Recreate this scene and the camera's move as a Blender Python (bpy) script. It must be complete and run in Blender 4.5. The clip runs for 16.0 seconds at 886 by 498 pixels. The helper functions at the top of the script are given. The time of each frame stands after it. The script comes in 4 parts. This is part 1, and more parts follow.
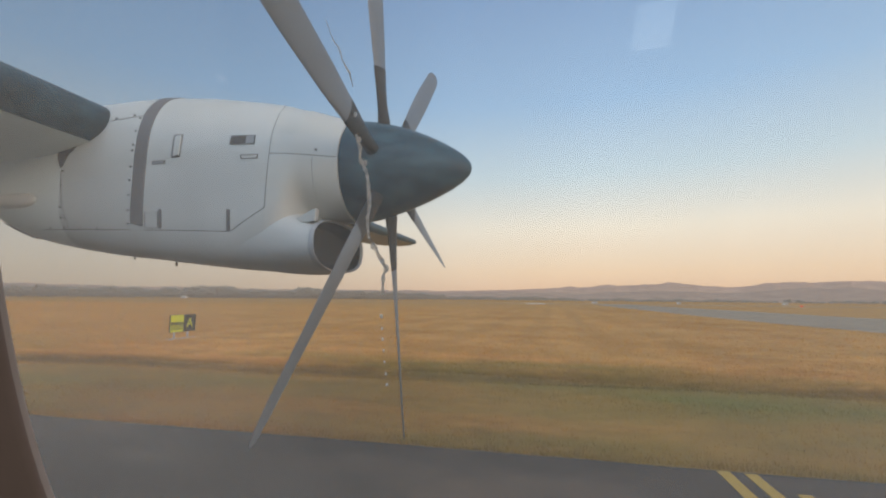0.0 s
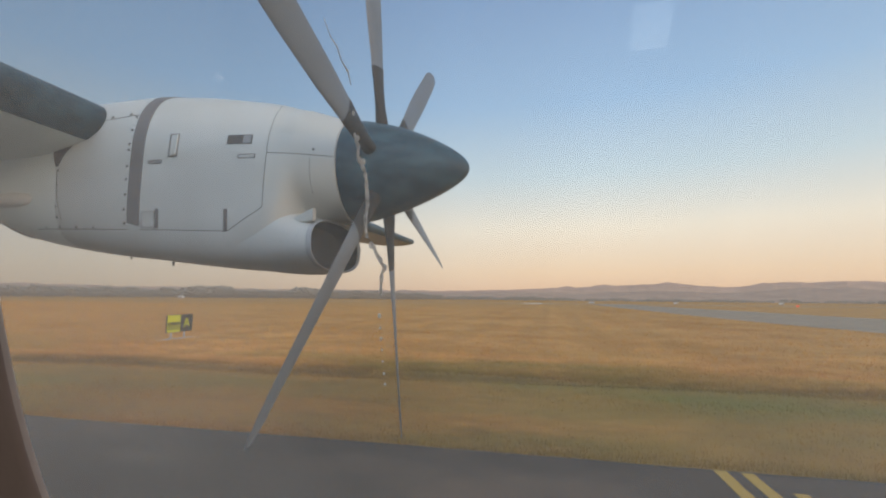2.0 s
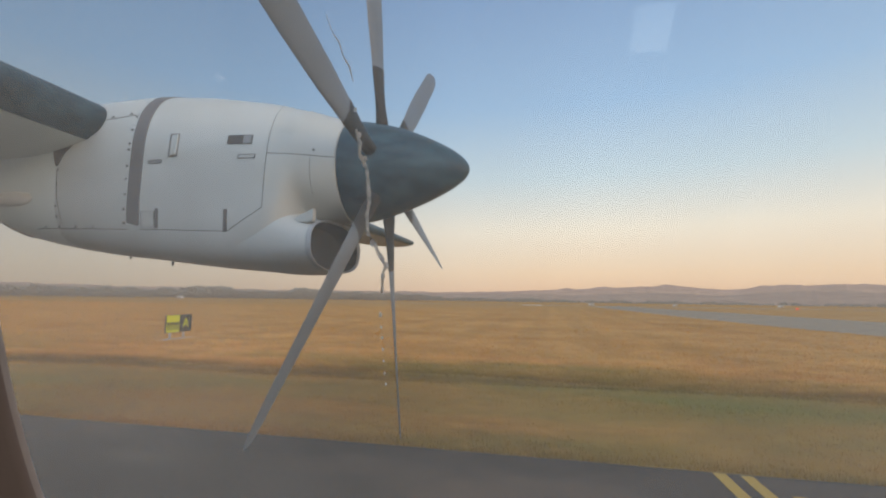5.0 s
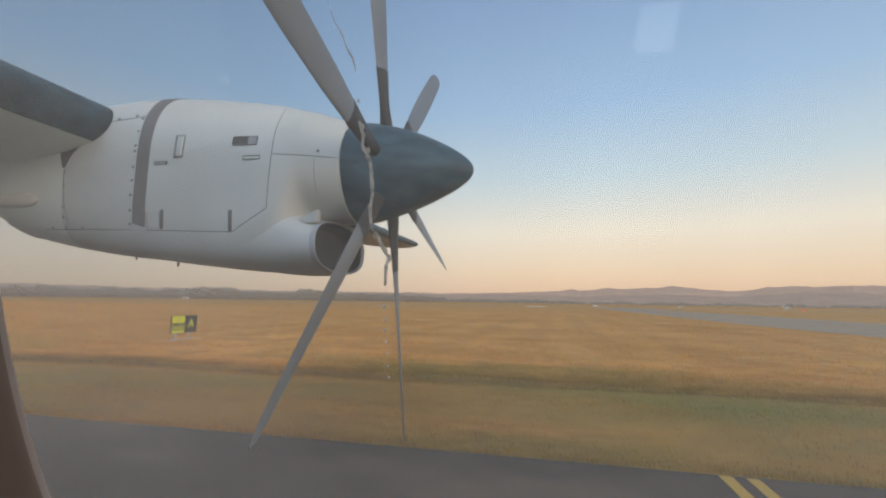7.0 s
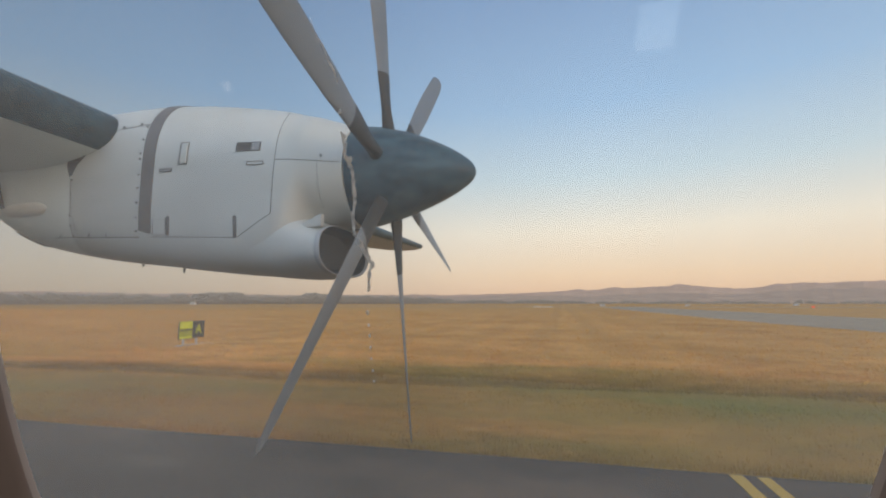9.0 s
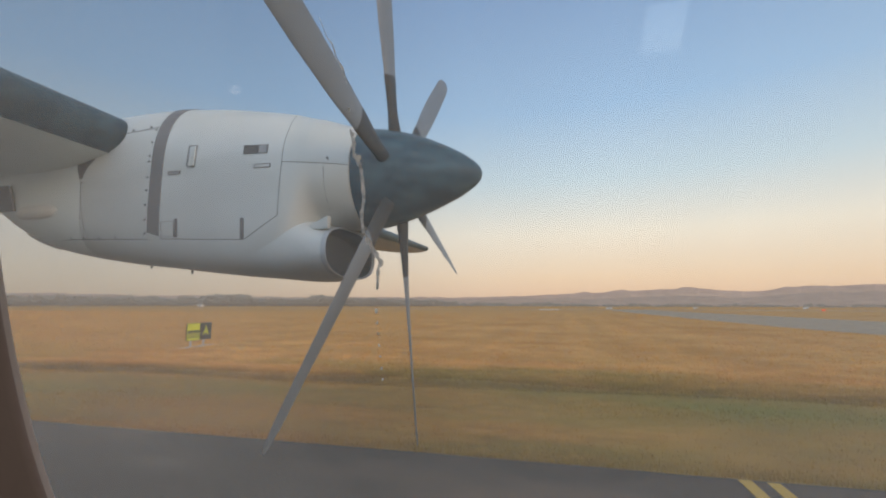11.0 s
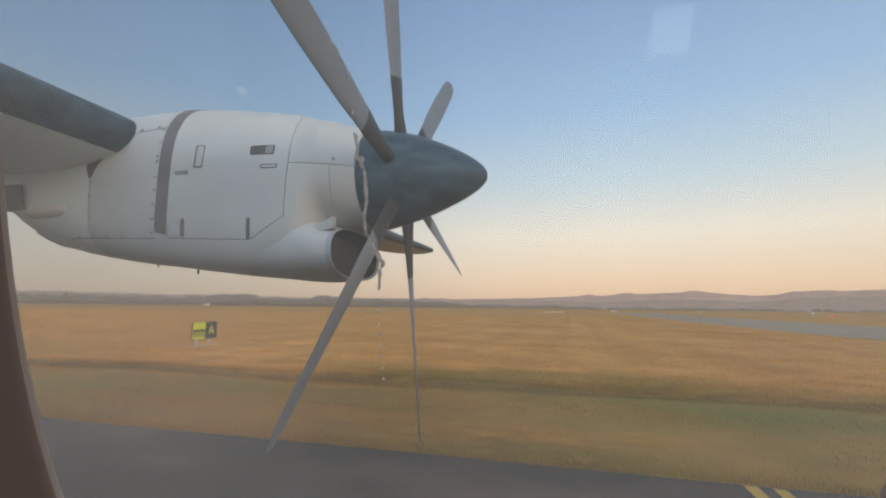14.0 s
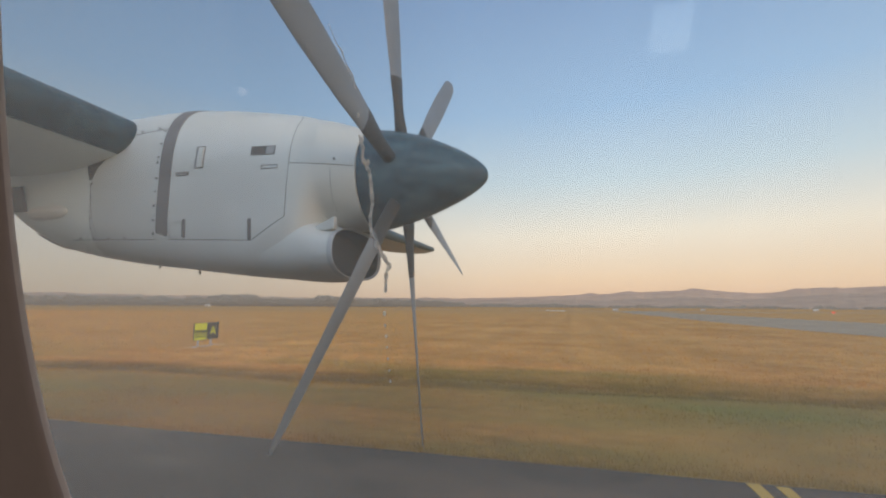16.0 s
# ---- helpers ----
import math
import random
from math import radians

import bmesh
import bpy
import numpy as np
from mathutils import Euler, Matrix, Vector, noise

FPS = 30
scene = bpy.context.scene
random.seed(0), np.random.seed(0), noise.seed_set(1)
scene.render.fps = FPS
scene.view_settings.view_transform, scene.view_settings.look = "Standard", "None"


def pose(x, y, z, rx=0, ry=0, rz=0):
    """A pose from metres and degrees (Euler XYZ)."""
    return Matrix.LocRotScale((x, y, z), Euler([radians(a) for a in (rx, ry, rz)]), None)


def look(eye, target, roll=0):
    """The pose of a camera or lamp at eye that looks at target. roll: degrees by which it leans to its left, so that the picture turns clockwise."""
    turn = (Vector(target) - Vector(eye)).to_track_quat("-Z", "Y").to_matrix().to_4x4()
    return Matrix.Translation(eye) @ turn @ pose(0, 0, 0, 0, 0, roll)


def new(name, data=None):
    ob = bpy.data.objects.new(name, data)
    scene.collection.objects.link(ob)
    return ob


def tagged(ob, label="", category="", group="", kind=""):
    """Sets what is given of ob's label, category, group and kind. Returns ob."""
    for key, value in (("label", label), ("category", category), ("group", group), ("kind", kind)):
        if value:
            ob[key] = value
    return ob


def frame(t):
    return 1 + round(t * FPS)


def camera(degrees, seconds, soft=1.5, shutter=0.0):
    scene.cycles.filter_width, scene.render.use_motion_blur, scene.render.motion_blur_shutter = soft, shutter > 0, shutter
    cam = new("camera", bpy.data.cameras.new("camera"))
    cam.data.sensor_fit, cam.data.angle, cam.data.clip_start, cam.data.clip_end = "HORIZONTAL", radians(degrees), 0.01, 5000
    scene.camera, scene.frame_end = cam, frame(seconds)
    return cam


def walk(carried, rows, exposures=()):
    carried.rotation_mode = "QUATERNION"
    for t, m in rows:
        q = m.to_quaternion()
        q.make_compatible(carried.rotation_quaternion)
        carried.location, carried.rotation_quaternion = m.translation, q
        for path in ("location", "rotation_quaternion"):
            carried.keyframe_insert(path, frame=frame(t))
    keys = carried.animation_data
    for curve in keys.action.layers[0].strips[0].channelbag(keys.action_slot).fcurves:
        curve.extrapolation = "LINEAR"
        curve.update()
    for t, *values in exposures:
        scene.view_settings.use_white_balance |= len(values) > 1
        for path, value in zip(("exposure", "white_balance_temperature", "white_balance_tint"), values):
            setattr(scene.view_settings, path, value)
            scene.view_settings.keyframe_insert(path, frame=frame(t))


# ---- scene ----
cam = camera(88.84, 16.0, soft=2.0)

def cam_pose(x, y, z, yaw, pitch, roll):
    return pose(x, y, z, 90 + pitch, 0, yaw) @ pose(0, 0, 0, 0, 0, roll)


# seconds, x, y, z, yaw, pitch, roll; x forward along the aircraft, y outboard, z up from the ground
PATH = [
    (0.0, 0.0008, -0.0017, 2.2027, 12.287, 6.266, 0.554),
    (0.5, 0.0009, -0.0024, 2.2026, 12.412, 6.293, 0.651),
    (1.0, 0.0009, -0.0019, 2.2026, 12.480, 6.294, 0.677),
    (1.5, 0.0009, -0.0023, 2.2029, 12.299, 6.118, 0.492),
    (2.0, 0.0004, -0.0012, 2.2025, 11.986, 6.261, 0.556),
    (2.5, 0.0006, -0.0020, 2.2025, 11.742, 6.282, 0.548),
    (3.0, 0.0009, -0.0023, 2.2026, 11.594, 6.265, 0.473),
    (3.5, 0.0004, -0.0014, 2.2020, 11.533, 6.262, 0.599),
    (4.0, 0.0001, -0.0005, 2.2018, 11.584, 6.278, 0.543),
    (6.5, -0.0021, 0.0016, 2.2003, 12.605, 6.611, 1.262),
    (7.0, -0.0009, 0.0019, 2.1987, 12.466, 6.566, 0.859),
    (7.5, -0.0019, 0.0019, 2.1983, 12.312, 6.568, 0.505),
    (8.0, -0.0039, 0.0012, 2.1976, 12.354, 6.528, 0.176),
    (8.5, -0.0021, 0.0022, 2.1988, 12.647, 6.660, 0.193),
    (9.0, 0.0076, 0.0009, 2.1998, 13.110, 6.785, -0.002),
    (11.5, 0.0064, 0.0009, 2.1981, 13.894, 7.162, 0.163),
    (12.0, 0.0063, 0.0009, 2.1990, 13.799, 7.213, 0.148),
    (12.5, 0.0062, 0.0001, 2.1986, 13.853, 7.115, 0.294),
    (13.0, 0.0068, 0.0011, 2.1986, 13.974, 7.153, 0.410),
    (13.5, 0.0075, 0.0010, 2.1977, 14.231, 7.167, 0.579),
    (14.0, 0.0083, -0.0005, 2.1981, 14.497, 7.269, 0.678),
    (14.5, 0.0067, 0.0012, 2.1975, 14.641, 7.277, 0.537),
    (15.0, 0.0071, -0.0005, 2.1975, 14.726, 7.331, 0.508),
    (15.5, 0.0070, -0.0013, 2.1987, 14.734, 7.234, 0.306),
    (16.0, 0.0065, -0.0010, 2.1991, 14.608, 7.181, 0.343),
]
walk(cam, [(r[0], cam_pose(*r[1:])) for r in PATH])

# ---- world and light ----
SUN_AZ, SUN_EL = 104.0, 14.0          # degrees from the outboard axis towards the nose, and above the horizon
world = bpy.data.worlds.new("evening_sky")
world.use_nodes = True
scene.world = world
wn = world.node_tree.nodes
wl = world.node_tree.links
sky = wn.new("ShaderNodeTexSky")
sky.sky_type = 'NISHITA'
sky.sun_disc = False
sky.sun_elevation = radians(SUN_EL)
sky.sun_rotation = radians(SUN_AZ)
sky.altitude = 600
sky.air_density, sky.dust_density, sky.ozone_density = 1.0, 2.0, 1.5
geo = wn.new("ShaderNodeTexCoord")
sepw = wn.new("ShaderNodeSeparateXYZ")
wl.new(geo.outputs["Generated"], sepw.inputs[0])
dusk = wn.new("ShaderNodeValToRGB")          # dusk colours by the sine of the elevation
stops = [(0.0, (0.66, 0.42, 0.285)), (0.06, (0.77, 0.56, 0.375)), (0.15, (0.80, 0.715, 0.575)), (0.26, (0.52, 0.62, 0.66)), (0.40, (0.31, 0.47, 0.66)), (0.58, (0.205, 0.33, 0.53)), (0.75, (0.31, 0.39, 0.51)), (1.0, (0.38, 0.43, 0.50))]
el = dusk.color_ramp.elements
while len(el) < len(stops):
    el.new(0.5)
for k, (p, c) in zip(el, stops):
    k.position, k.color = p, (*c, 1)
wl.new(sepw.outputs["Z"], dusk.inputs["Fac"])
gain = wn.new("ShaderNodeMix")
gain.data_type, gain.blend_type = 'RGBA', 'MULTIPLY'
gain.inputs[0].default_value = 1.0
along = wn.new("ShaderNodeMapRange")          # from the tail to the nose, 0 to 1
along.inputs["From Min"].default_value, along.inputs["From Max"].default_value = -1.0, 1.0
wl.new(sepw.outputs["X"], along.inputs["Value"])
side_glow = wn.new("ShaderNodeValToRGB")      # the sky brightens ahead of the wing
glow_stops = [(0.0, 0.39), (0.10, 0.42), (0.24, 0.53), (0.42, 0.74), (0.56, 0.79), (0.74, 0.765), (1.0, 0.82)]
el = side_glow.color_ramp.elements
while len(el) < len(glow_stops):
    el.new(0.5)
for k, (p, c) in zip(el, glow_stops):
    k.position, k.color = p, (c, c, c, 1)
wl.new(along.outputs["Result"], side_glow.inputs["Fac"])
aft_dusk = wn.new("ShaderNodeValToRGB")       # paler, greyer dusk towards the tail
aft_stops = [(0.0, (0.67, 0.52, 0.41)), (0.06, (0.75, 0.62, 0.49)), (0.15, (0.78, 0.72, 0.62)), (0.26, (0.52, 0.62, 0.66)), (0.40, (0.29, 0.46, 0.67)), (0.58, (0.19, 0.325, 0.54)), (0.75, (0.31, 0.39, 0.51)), (1.0, (0.38, 0.43, 0.50))]
el = aft_dusk.color_ramp.elements
while len(el) < len(aft_stops):
    el.new(0.5)
for k, (p, c) in zip(el, aft_stops):
    k.position, k.color = p, (*c, 1)
wl.new(sepw.outputs["Z"], aft_dusk.inputs["Fac"])
aft_share = wn.new("ShaderNodeMapRange")
aft_share.inputs["From Min"].default_value, aft_share.inputs["From Max"].default_value = 0.0, -0.75
wl.new(sepw.outputs["X"], aft_share.inputs["Value"])
hue = wn.new("ShaderNodeMix")
hue.data_type = 'RGBA'
wl.new(aft_share.outputs["Result"], hue.inputs[0])
wl.new(dusk.outputs["Color"], hue.inputs[6])
wl.new(aft_dusk.outputs["Color"], hue.inputs[7])
west = wn.new("ShaderNodeMapRange")           # and over the fuselage, where the sun has just gone down
west.interpolation_type = 'SMOOTHSTEP'
west.inputs["From Min"].default_value, west.inputs["From Max"].default_value = 0.1, -0.8
west.inputs["To Min"].default_value, west.inputs["To Max"].default_value = 1.0, 2.2
wl.new(sepw.outputs["Y"], west.inputs["Value"])
glow = wn.new("ShaderNodeMath")
glow.operation = 'MULTIPLY'
wl.new(side_glow.outputs["Color"], glow.inputs[0])
wl.new(west.outputs["Result"], glow.inputs[1])
level = wn.new("ShaderNodeMath")
level.operation = 'MULTIPLY'
level.inputs[1].default_value = 10.0
wl.new(glow.outputs[0], level.inputs[0])
wl.new(level.outputs[0], gain.inputs[7])
wl.new(hue.outputs[2], gain.inputs[6])
both = wn.new("ShaderNodeMix")
both.data_type = 'RGBA'
both.inputs[0].default_value = 0.90
wl.new(sky.outputs["Color"], both.inputs[6])
wl.new(gain.outputs[2], both.inputs[7])
wn["Background"].inputs["Strength"].default_value = 0.12
wl.new(both.outputs[2], wn["Background"].inputs["Color"])

sun_data = bpy.data.lights.new("sun", 'SUN')
sun_data.energy = 0.65
sun_data.angle = radians(48)
sun_data.color = (1.0, 0.66, 0.40)
sun = new("sun", sun_data)
_sd = Vector((math.sin(radians(SUN_AZ)) * math.cos(radians(SUN_EL)), math.cos(radians(SUN_AZ)) * math.cos(radians(SUN_EL)), math.sin(radians(SUN_EL))))
sun.matrix_world = look(_sd * 50, (0, 0, 0))
scene.view_settings.exposure = 0.53


# ---- materials ----
class Mat:
    """A small helper round one node material."""

    def __init__(self, name, rough=0.6, metal=0.0, spec=0.5):
        self.m = bpy.data.materials.new(name)
        self.m.use_nodes = True
        self.n, self.l = self.m.node_tree.nodes, self.m.node_tree.links
        self.b = self.n["Principled BSDF"]
        self.b.inputs["Roughness"].default_value = rough
        self.b.inputs["Metallic"].default_value = metal
        self.b.inputs["Specular IOR Level"].default_value = spec
        self.tc = self.n.new("ShaderNodeTexCoord")

    def coords(self, sx=1, sy=1, sz=1, kind="Object"):
        mp = self.n.new("ShaderNodeMapping")
        mp.inputs["Scale"].default_value = (sx, sy, sz)
        self.l.new(self.tc.outputs[kind], mp.inputs["Vector"])
        return mp.outputs["Vector"]

    def noise(self, scale, detail=4, rough=0.55, at=None):
        t = self.n.new("ShaderNodeTexNoise")
        t.inputs["Scale"].default_value = scale
        t.inputs["Detail"].default_value = detail
        t.inputs["Roughness"].default_value = rough
        self.l.new(at if at is not None else self.coords(), t.inputs["Vector"])
        return t.outputs["Fac"]

    def ramp(self, fac, stops):
        r = self.n.new("ShaderNodeValToRGB")
        e = r.color_ramp.elements
        while len(e) < len(stops):
            e.new(0.5)
        for k, (p, c) in zip(e, stops):
            k.position = p
            k.color = (*c, 1) if len(c) == 3 else c
        self.l.new(fac, r.inputs["Fac"])
        return r.outputs["Color"]

    def mix(self, fac, a, b, blend='MIX'):
        x = self.n.new("ShaderNodeMix")
        x.data_type, x.blend_type = 'RGBA', blend
        for sock, v in ((x.inputs[0], fac), (x.inputs[6], a), (x.inputs[7], b)):
            if isinstance(v, (int, float)):
                sock.default_value = v
            elif isinstance(v, tuple):
                sock.default_value = (*v, 1)
            else:
                self.l.new(v, sock)
        return x.outputs[2]

    def color(self, v):
        if isinstance(v, tuple):
            self.b.inputs["Base Color"].default_value = (*v, 1)
        else:
            self.l.new(v, self.b.inputs["Base Color"])
        return self

    def bump(self, fac, strength=0.2, dist=0.01):
        p = self.n.new("ShaderNodeBump")
        p.inputs["Strength"].default_value = strength
        p.inputs["Distance"].default_value = dist
        self.l.new(fac, p.inputs["Height"])
        self.l.new(p.outputs["Normal"], self.b.inputs["Normal"])
        return self

    def rough(self, fac, lo, hi):
        mr = self.n.new("ShaderNodeMapRange")
        mr.inputs["To Min"].default_value, mr.inputs["To Max"].default_value = lo, hi
        self.l.new(fac, mr.inputs["Value"])
        self.l.new(mr.outputs["Result"], self.b.inputs["Roughness"])
        return self


def painted(name, base, dirt, rough=0.42, amount=0.5, grain=1.6):
    """Paint with faint streaks that run aft, and fine specks."""
    k = Mat(name, rough)
    streak = k.noise(2.2, 5, 0.6, k.coords(0.35, 1, 2.2))
    speck = k.noise(55 * grain, 3, 0.6)
    c = k.mix(k.ramp(streak, [(0.38, (0, 0, 0)), (0.78, (amount, amount, amount))]), base, dirt)
    c = k.mix(k.ramp(speck, [(0.62, (0, 0, 0)), (0.75, (0.25, 0.25, 0.25))]), c, dirt)
    c = k.mix(k.ramp(k.noise(3.1, 6, 0.66, k.coords(0.7, 1, 0.9)), [(0.42, (0, 0, 0)), (0.70, (amount * 0.7,) * 3)]), c, dirt)
    k.color(c).rough(streak, rough - 0.08, rough + 0.14).bump(k.noise(6, 3), 0.05, 0.01)
    return k.m


def plain(name, base, rough=0.6, metal=0.0, vary=0.25, scale=20):
    k = Mat(name, rough, metal)
    n = k.noise(scale, 4)
    dark = tuple(v * (1 - vary) for v in base)
    k.color(k.mix(n, dark, base)).bump(n, 0.12, 0.003)
    return k.m


def sooty(name, base, dirt, soot):
    """Cowl paint with brown exhaust grime in soft runs."""
    k = Mat(name, 0.42)
    streak = k.noise(2.2, 5, 0.6, k.coords(0.35, 1, 2.2))
    run = k.noise(3.4, 4, 0.62, k.coords(0.5, 1, 0.8))
    speck = k.noise(85, 3, 0.6)
    c = k.mix(k.ramp(streak, [(0.38, (0, 0, 0)), (0.78, (0.6, 0.6, 0.6))]), base, dirt)
    c = k.mix(k.ramp(run, [(0.50, (0, 0, 0)), (0.74, (0.35, 0.35, 0.35))]), c, soot)
    c = k.mix(k.ramp(speck, [(0.62, (0, 0, 0)), (0.75, (0.3, 0.3, 0.3))]), c, dirt)
    k.color(c).rough(streak, 0.36, 0.58).bump(k.noise(6, 3), 0.05, 0.01)
    return k.m


def worn_dark(name, base, pale, wear, rough):
    """Dark paint or rubber, mottled by dust and rubbed brown in small spots."""
    k = Mat(name, rough, 0.0, 0.28)
    cloud = k.noise(10.0, 6, 0.72, k.coords(0.5, 0.8, 1.3))
    spot = k.noise(11, 4, 0.6, k.coords(0.8, 1, 1))
    c = k.mix(k.ramp(cloud, [(0.36, (0, 0, 0)), (0.66, (1, 1, 1))]), base, pale)
    c = k.mix(k.ramp(spot, [(0.63, (0, 0, 0)), (0.74, (0.6, 0.6, 0.6))]), c, wear)
    c = k.mix(k.ramp(k.noise(70, 3, 0.6), [(0.66, (0, 0, 0)), (0.76, (0.5, 0.5, 0.5))]), c, pale)
    k.color(c).rough(cloud, rough - 0.06, rough + 0.16).bump(k.noise(9, 3), 0.06, 0.01)
    return k.m


M_COWL = painted("cowl_paint", (0.675, 0.668, 0.618), (0.48, 0.465, 0.41), amount=0.55)
M_COWL_FRONT = sooty("cowl_front_paint", (0.64, 0.63, 0.575), (0.54, 0.52, 0.45), (0.43, 0.41, 0.345))
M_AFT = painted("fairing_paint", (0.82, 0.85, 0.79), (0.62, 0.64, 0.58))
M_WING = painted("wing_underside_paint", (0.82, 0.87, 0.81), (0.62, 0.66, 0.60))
M_BOOT = worn_dark("rubber_boot", (0.005, 0.023, 0.038), (0.050, 0.100, 0.125), (0.055, 0.060, 0.055), 0.5)
M_SPIN = worn_dark("spinner_paint", (0.006, 0.036, 0.060), (0.062, 0.128, 0.158), (0.115, 0.085, 0.055), 0.38)
M_BLADE = painted("blade_paint", (0.17, 0.20, 0.235), (0.12, 0.135, 0.15), 0.45, 0.4)
M_CUFF = plain("blade_root_rubber", (0.022, 0.026, 0.030), 0.6, 0, 0.4, 30)
M_BAND = painted("strap_paint", (0.195, 0.178, 0.168), (0.13, 0.12, 0.113), 0.5, 0.5)
M_SUNLIT_FAIRING = painted("sunlit_fairing_paint", (0.84, 0.78, 0.68), (0.62, 0.57, 0.48), 0.5, 0.4)
M_SEAM = plain("seam_sealant", (0.10, 0.095, 0.09), 0.7)
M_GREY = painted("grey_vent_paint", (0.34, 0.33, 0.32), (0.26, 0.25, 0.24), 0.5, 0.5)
M_SLOT = plain("inlet_dark", (0.12, 0.105, 0.095), 0.7)
M_DUCT = plain("duct_dark", (0.022, 0.022, 0.022), 0.6, 0.0, 0.5, 9)
M_LIP = painted("bare_lip", (0.50, 0.50, 0.49), (0.36, 0.35, 0.33), 0.3)
M_FAST = plain("fastener_steel", (0.16, 0.15, 0.14), 0.45, 0.6)
M_TRIM = plain("cabin_trim_plastic", (0.46, 0.385, 0.355), 0.55, 0, 0.15, 90)
M_TRIM_EDGE = plain("cabin_trim_edge", (0.72, 0.63, 0.57), 0.45, 0, 0.15, 90)
M_CABIN = plain("cabin_panel", (0.45, 0.43, 0.41), 0.7, 0, 0.15, 30)
M_HULL = painted("hull_paint", (0.84, 0.85, 0.85), (0.70, 0.70, 0.68))
M_POST = plain("galvanised_post", (0.52, 0.50, 0.46), 0.5, 0.2)
M_CONC = plain("concrete_pad", (0.52, 0.44, 0.35), 0.9, 0, 0.3, 14)
M_SIGN_Y = plain("sign_yellow", (0.68, 0.69, 0.02), 0.5, 0, 0.1, 8)
M_SIGN_K = plain("sign_black", (0.055, 0.05, 0.035), 0.5, 0, 0.2, 8)
M_SIGN_R = plain("sign_red", (0.40, 0.025, 0.02), 0.5, 0, 0.15, 8)
M_SIGN_W = plain("sign_white", (0.78, 0.78, 0.74), 0.5, 0, 0.08, 8)
M_WHITE = plain("white_wall", (0.72, 0.70, 0.66), 0.7, 0, 0.15, 2)


def grass_material(name, tufts=False):
    """Dry pasture beyond a rut, and a greener mown strip along the pavement; the tufts take the colour of the ground they stand on."""
    k = Mat(name, 0.95, 0, 0.12)

    def ranged(value, lo, hi, a=0.0, b=1.0):
        r = k.n.new("ShaderNodeMapRange")
        r.interpolation_type = 'SMOOTHSTEP'
        r.inputs["From Min"].default_value, r.inputs["From Max"].default_value = lo, hi
        r.inputs["To Min"].default_value, r.inputs["To Max"].default_value = a, b
        k.l.new(value, r.inputs["Value"])
        return r.outputs["Result"]

    def math2(op, x, y):
        m = k.n.new("ShaderNodeMath")
        m.operation = op
        for sock, v in zip(m.inputs, (x, y)):
            if isinstance(v, (int, float)):
                sock.default_value = v
            else:
                k.l.new(v, sock)
        return m.outputs[0]

    def mask(fac, lo, hi, top=1.0):
        return k.ramp(fac, [(lo, (0, 0, 0)), (hi, (top,) * 3)])

    sep = k.n.new("ShaderNodeSeparateXYZ")
    k.l.new(k.tc.outputs["Object"], sep.inputs[0])
    y = sep.outputs["Y"]
    wide = k.noise(0.035, 4, 0.6, k.coords(0.7, 1.2, 1))
    patch = k.noise(0.16, 5, 0.62, k.coords(0.7, 1, 1))
    mid = k.noise(0.75, 6, 0.66, k.coords(0.6, 1, 1))
    clump = k.noise(3.0, 5, 0.68, k.coords(0.55, 1, 1))
    fine = k.noise(16.0, 4, 0.7, k.coords(0.45, 1, 1))
    # mowing lines that lead away across the field, slightly bent
    arc = k.n.new("ShaderNodeTexWave")
    arc.wave_type, arc.bands_direction = 'BANDS', 'X'
    arc.inputs["Scale"].default_value = 0.085
    arc.inputs["Distortion"].default_value = 4.5
    arc.inputs["Detail"].default_value = 4.0
    arc.inputs["Detail Scale"].default_value = 0.25
    mp = k.n.new("ShaderNodeMapping")
    mp.inputs["Rotation"].default_value = (0.0, 0.0, radians(5))
    mp.inputs["Scale"].default_value = (1.0, 0.35, 1.0)
    k.l.new(k.tc.outputs["Object"], mp.inputs["Vector"])
    k.l.new(mp.outputs["Vector"], arc.inputs["Vector"])
    lines = math2('MULTIPLY', k.ramp(arc.outputs["Fac"], [(0.35, (0, 0, 0)), (0.8, (0.17,) * 3)]), ranged(y, 15.0, 24.0))

    tan = k.mix(mask(patch, 0.36, 0.64), (0.53, 0.240, 0.054), (0.73, 0.385, 0.110))
    tan = k.mix(mask(wide, 0.42, 0.66, 0.55), tan, (0.68, 0.375, 0.118))
    tan = k.mix(k.ramp(mid, [(0.34, (0.36,) * 3), (0.56, (0, 0, 0))]), tan, (0.30, 0.140, 0.038))
    tan = k.mix(lines, tan, (0.33, 0.172, 0.055))
    mown = k.mix(mask(patch, 0.38, 0.62), (0.37, 0.180, 0.033), (0.50, 0.252, 0.055))
    mown = k.mix(k.ramp(mid, [(0.36, (0.35,) * 3), (0.55, (0, 0, 0))]), mown, (0.20, 0.118, 0.026))
    # the strip ends at a rut that wanders
    rut_y = math2('ADD', math2('MULTIPLY', k.noise(0.35, 3, 0.6, k.coords(0.5, 0, 0)), 1.3), 12.1)
    off = math2('SUBTRACT', y, rut_y)
    c = k.mix(ranged(off, -0.3, 0.5), mown, tan)
    # greener in patches, most of all beside the rut
    green = mask(k.noise(0.085, 5, 0.62, k.coords(0.45, 1.5, 1)), 0.44, 0.62, 0.85)
    near = ranged(y, 14.0, 21.0, 1.0, 0.12)
    c = k.mix(math2('MULTIPLY', green, near), c, (0.185, 0.185, 0.042))
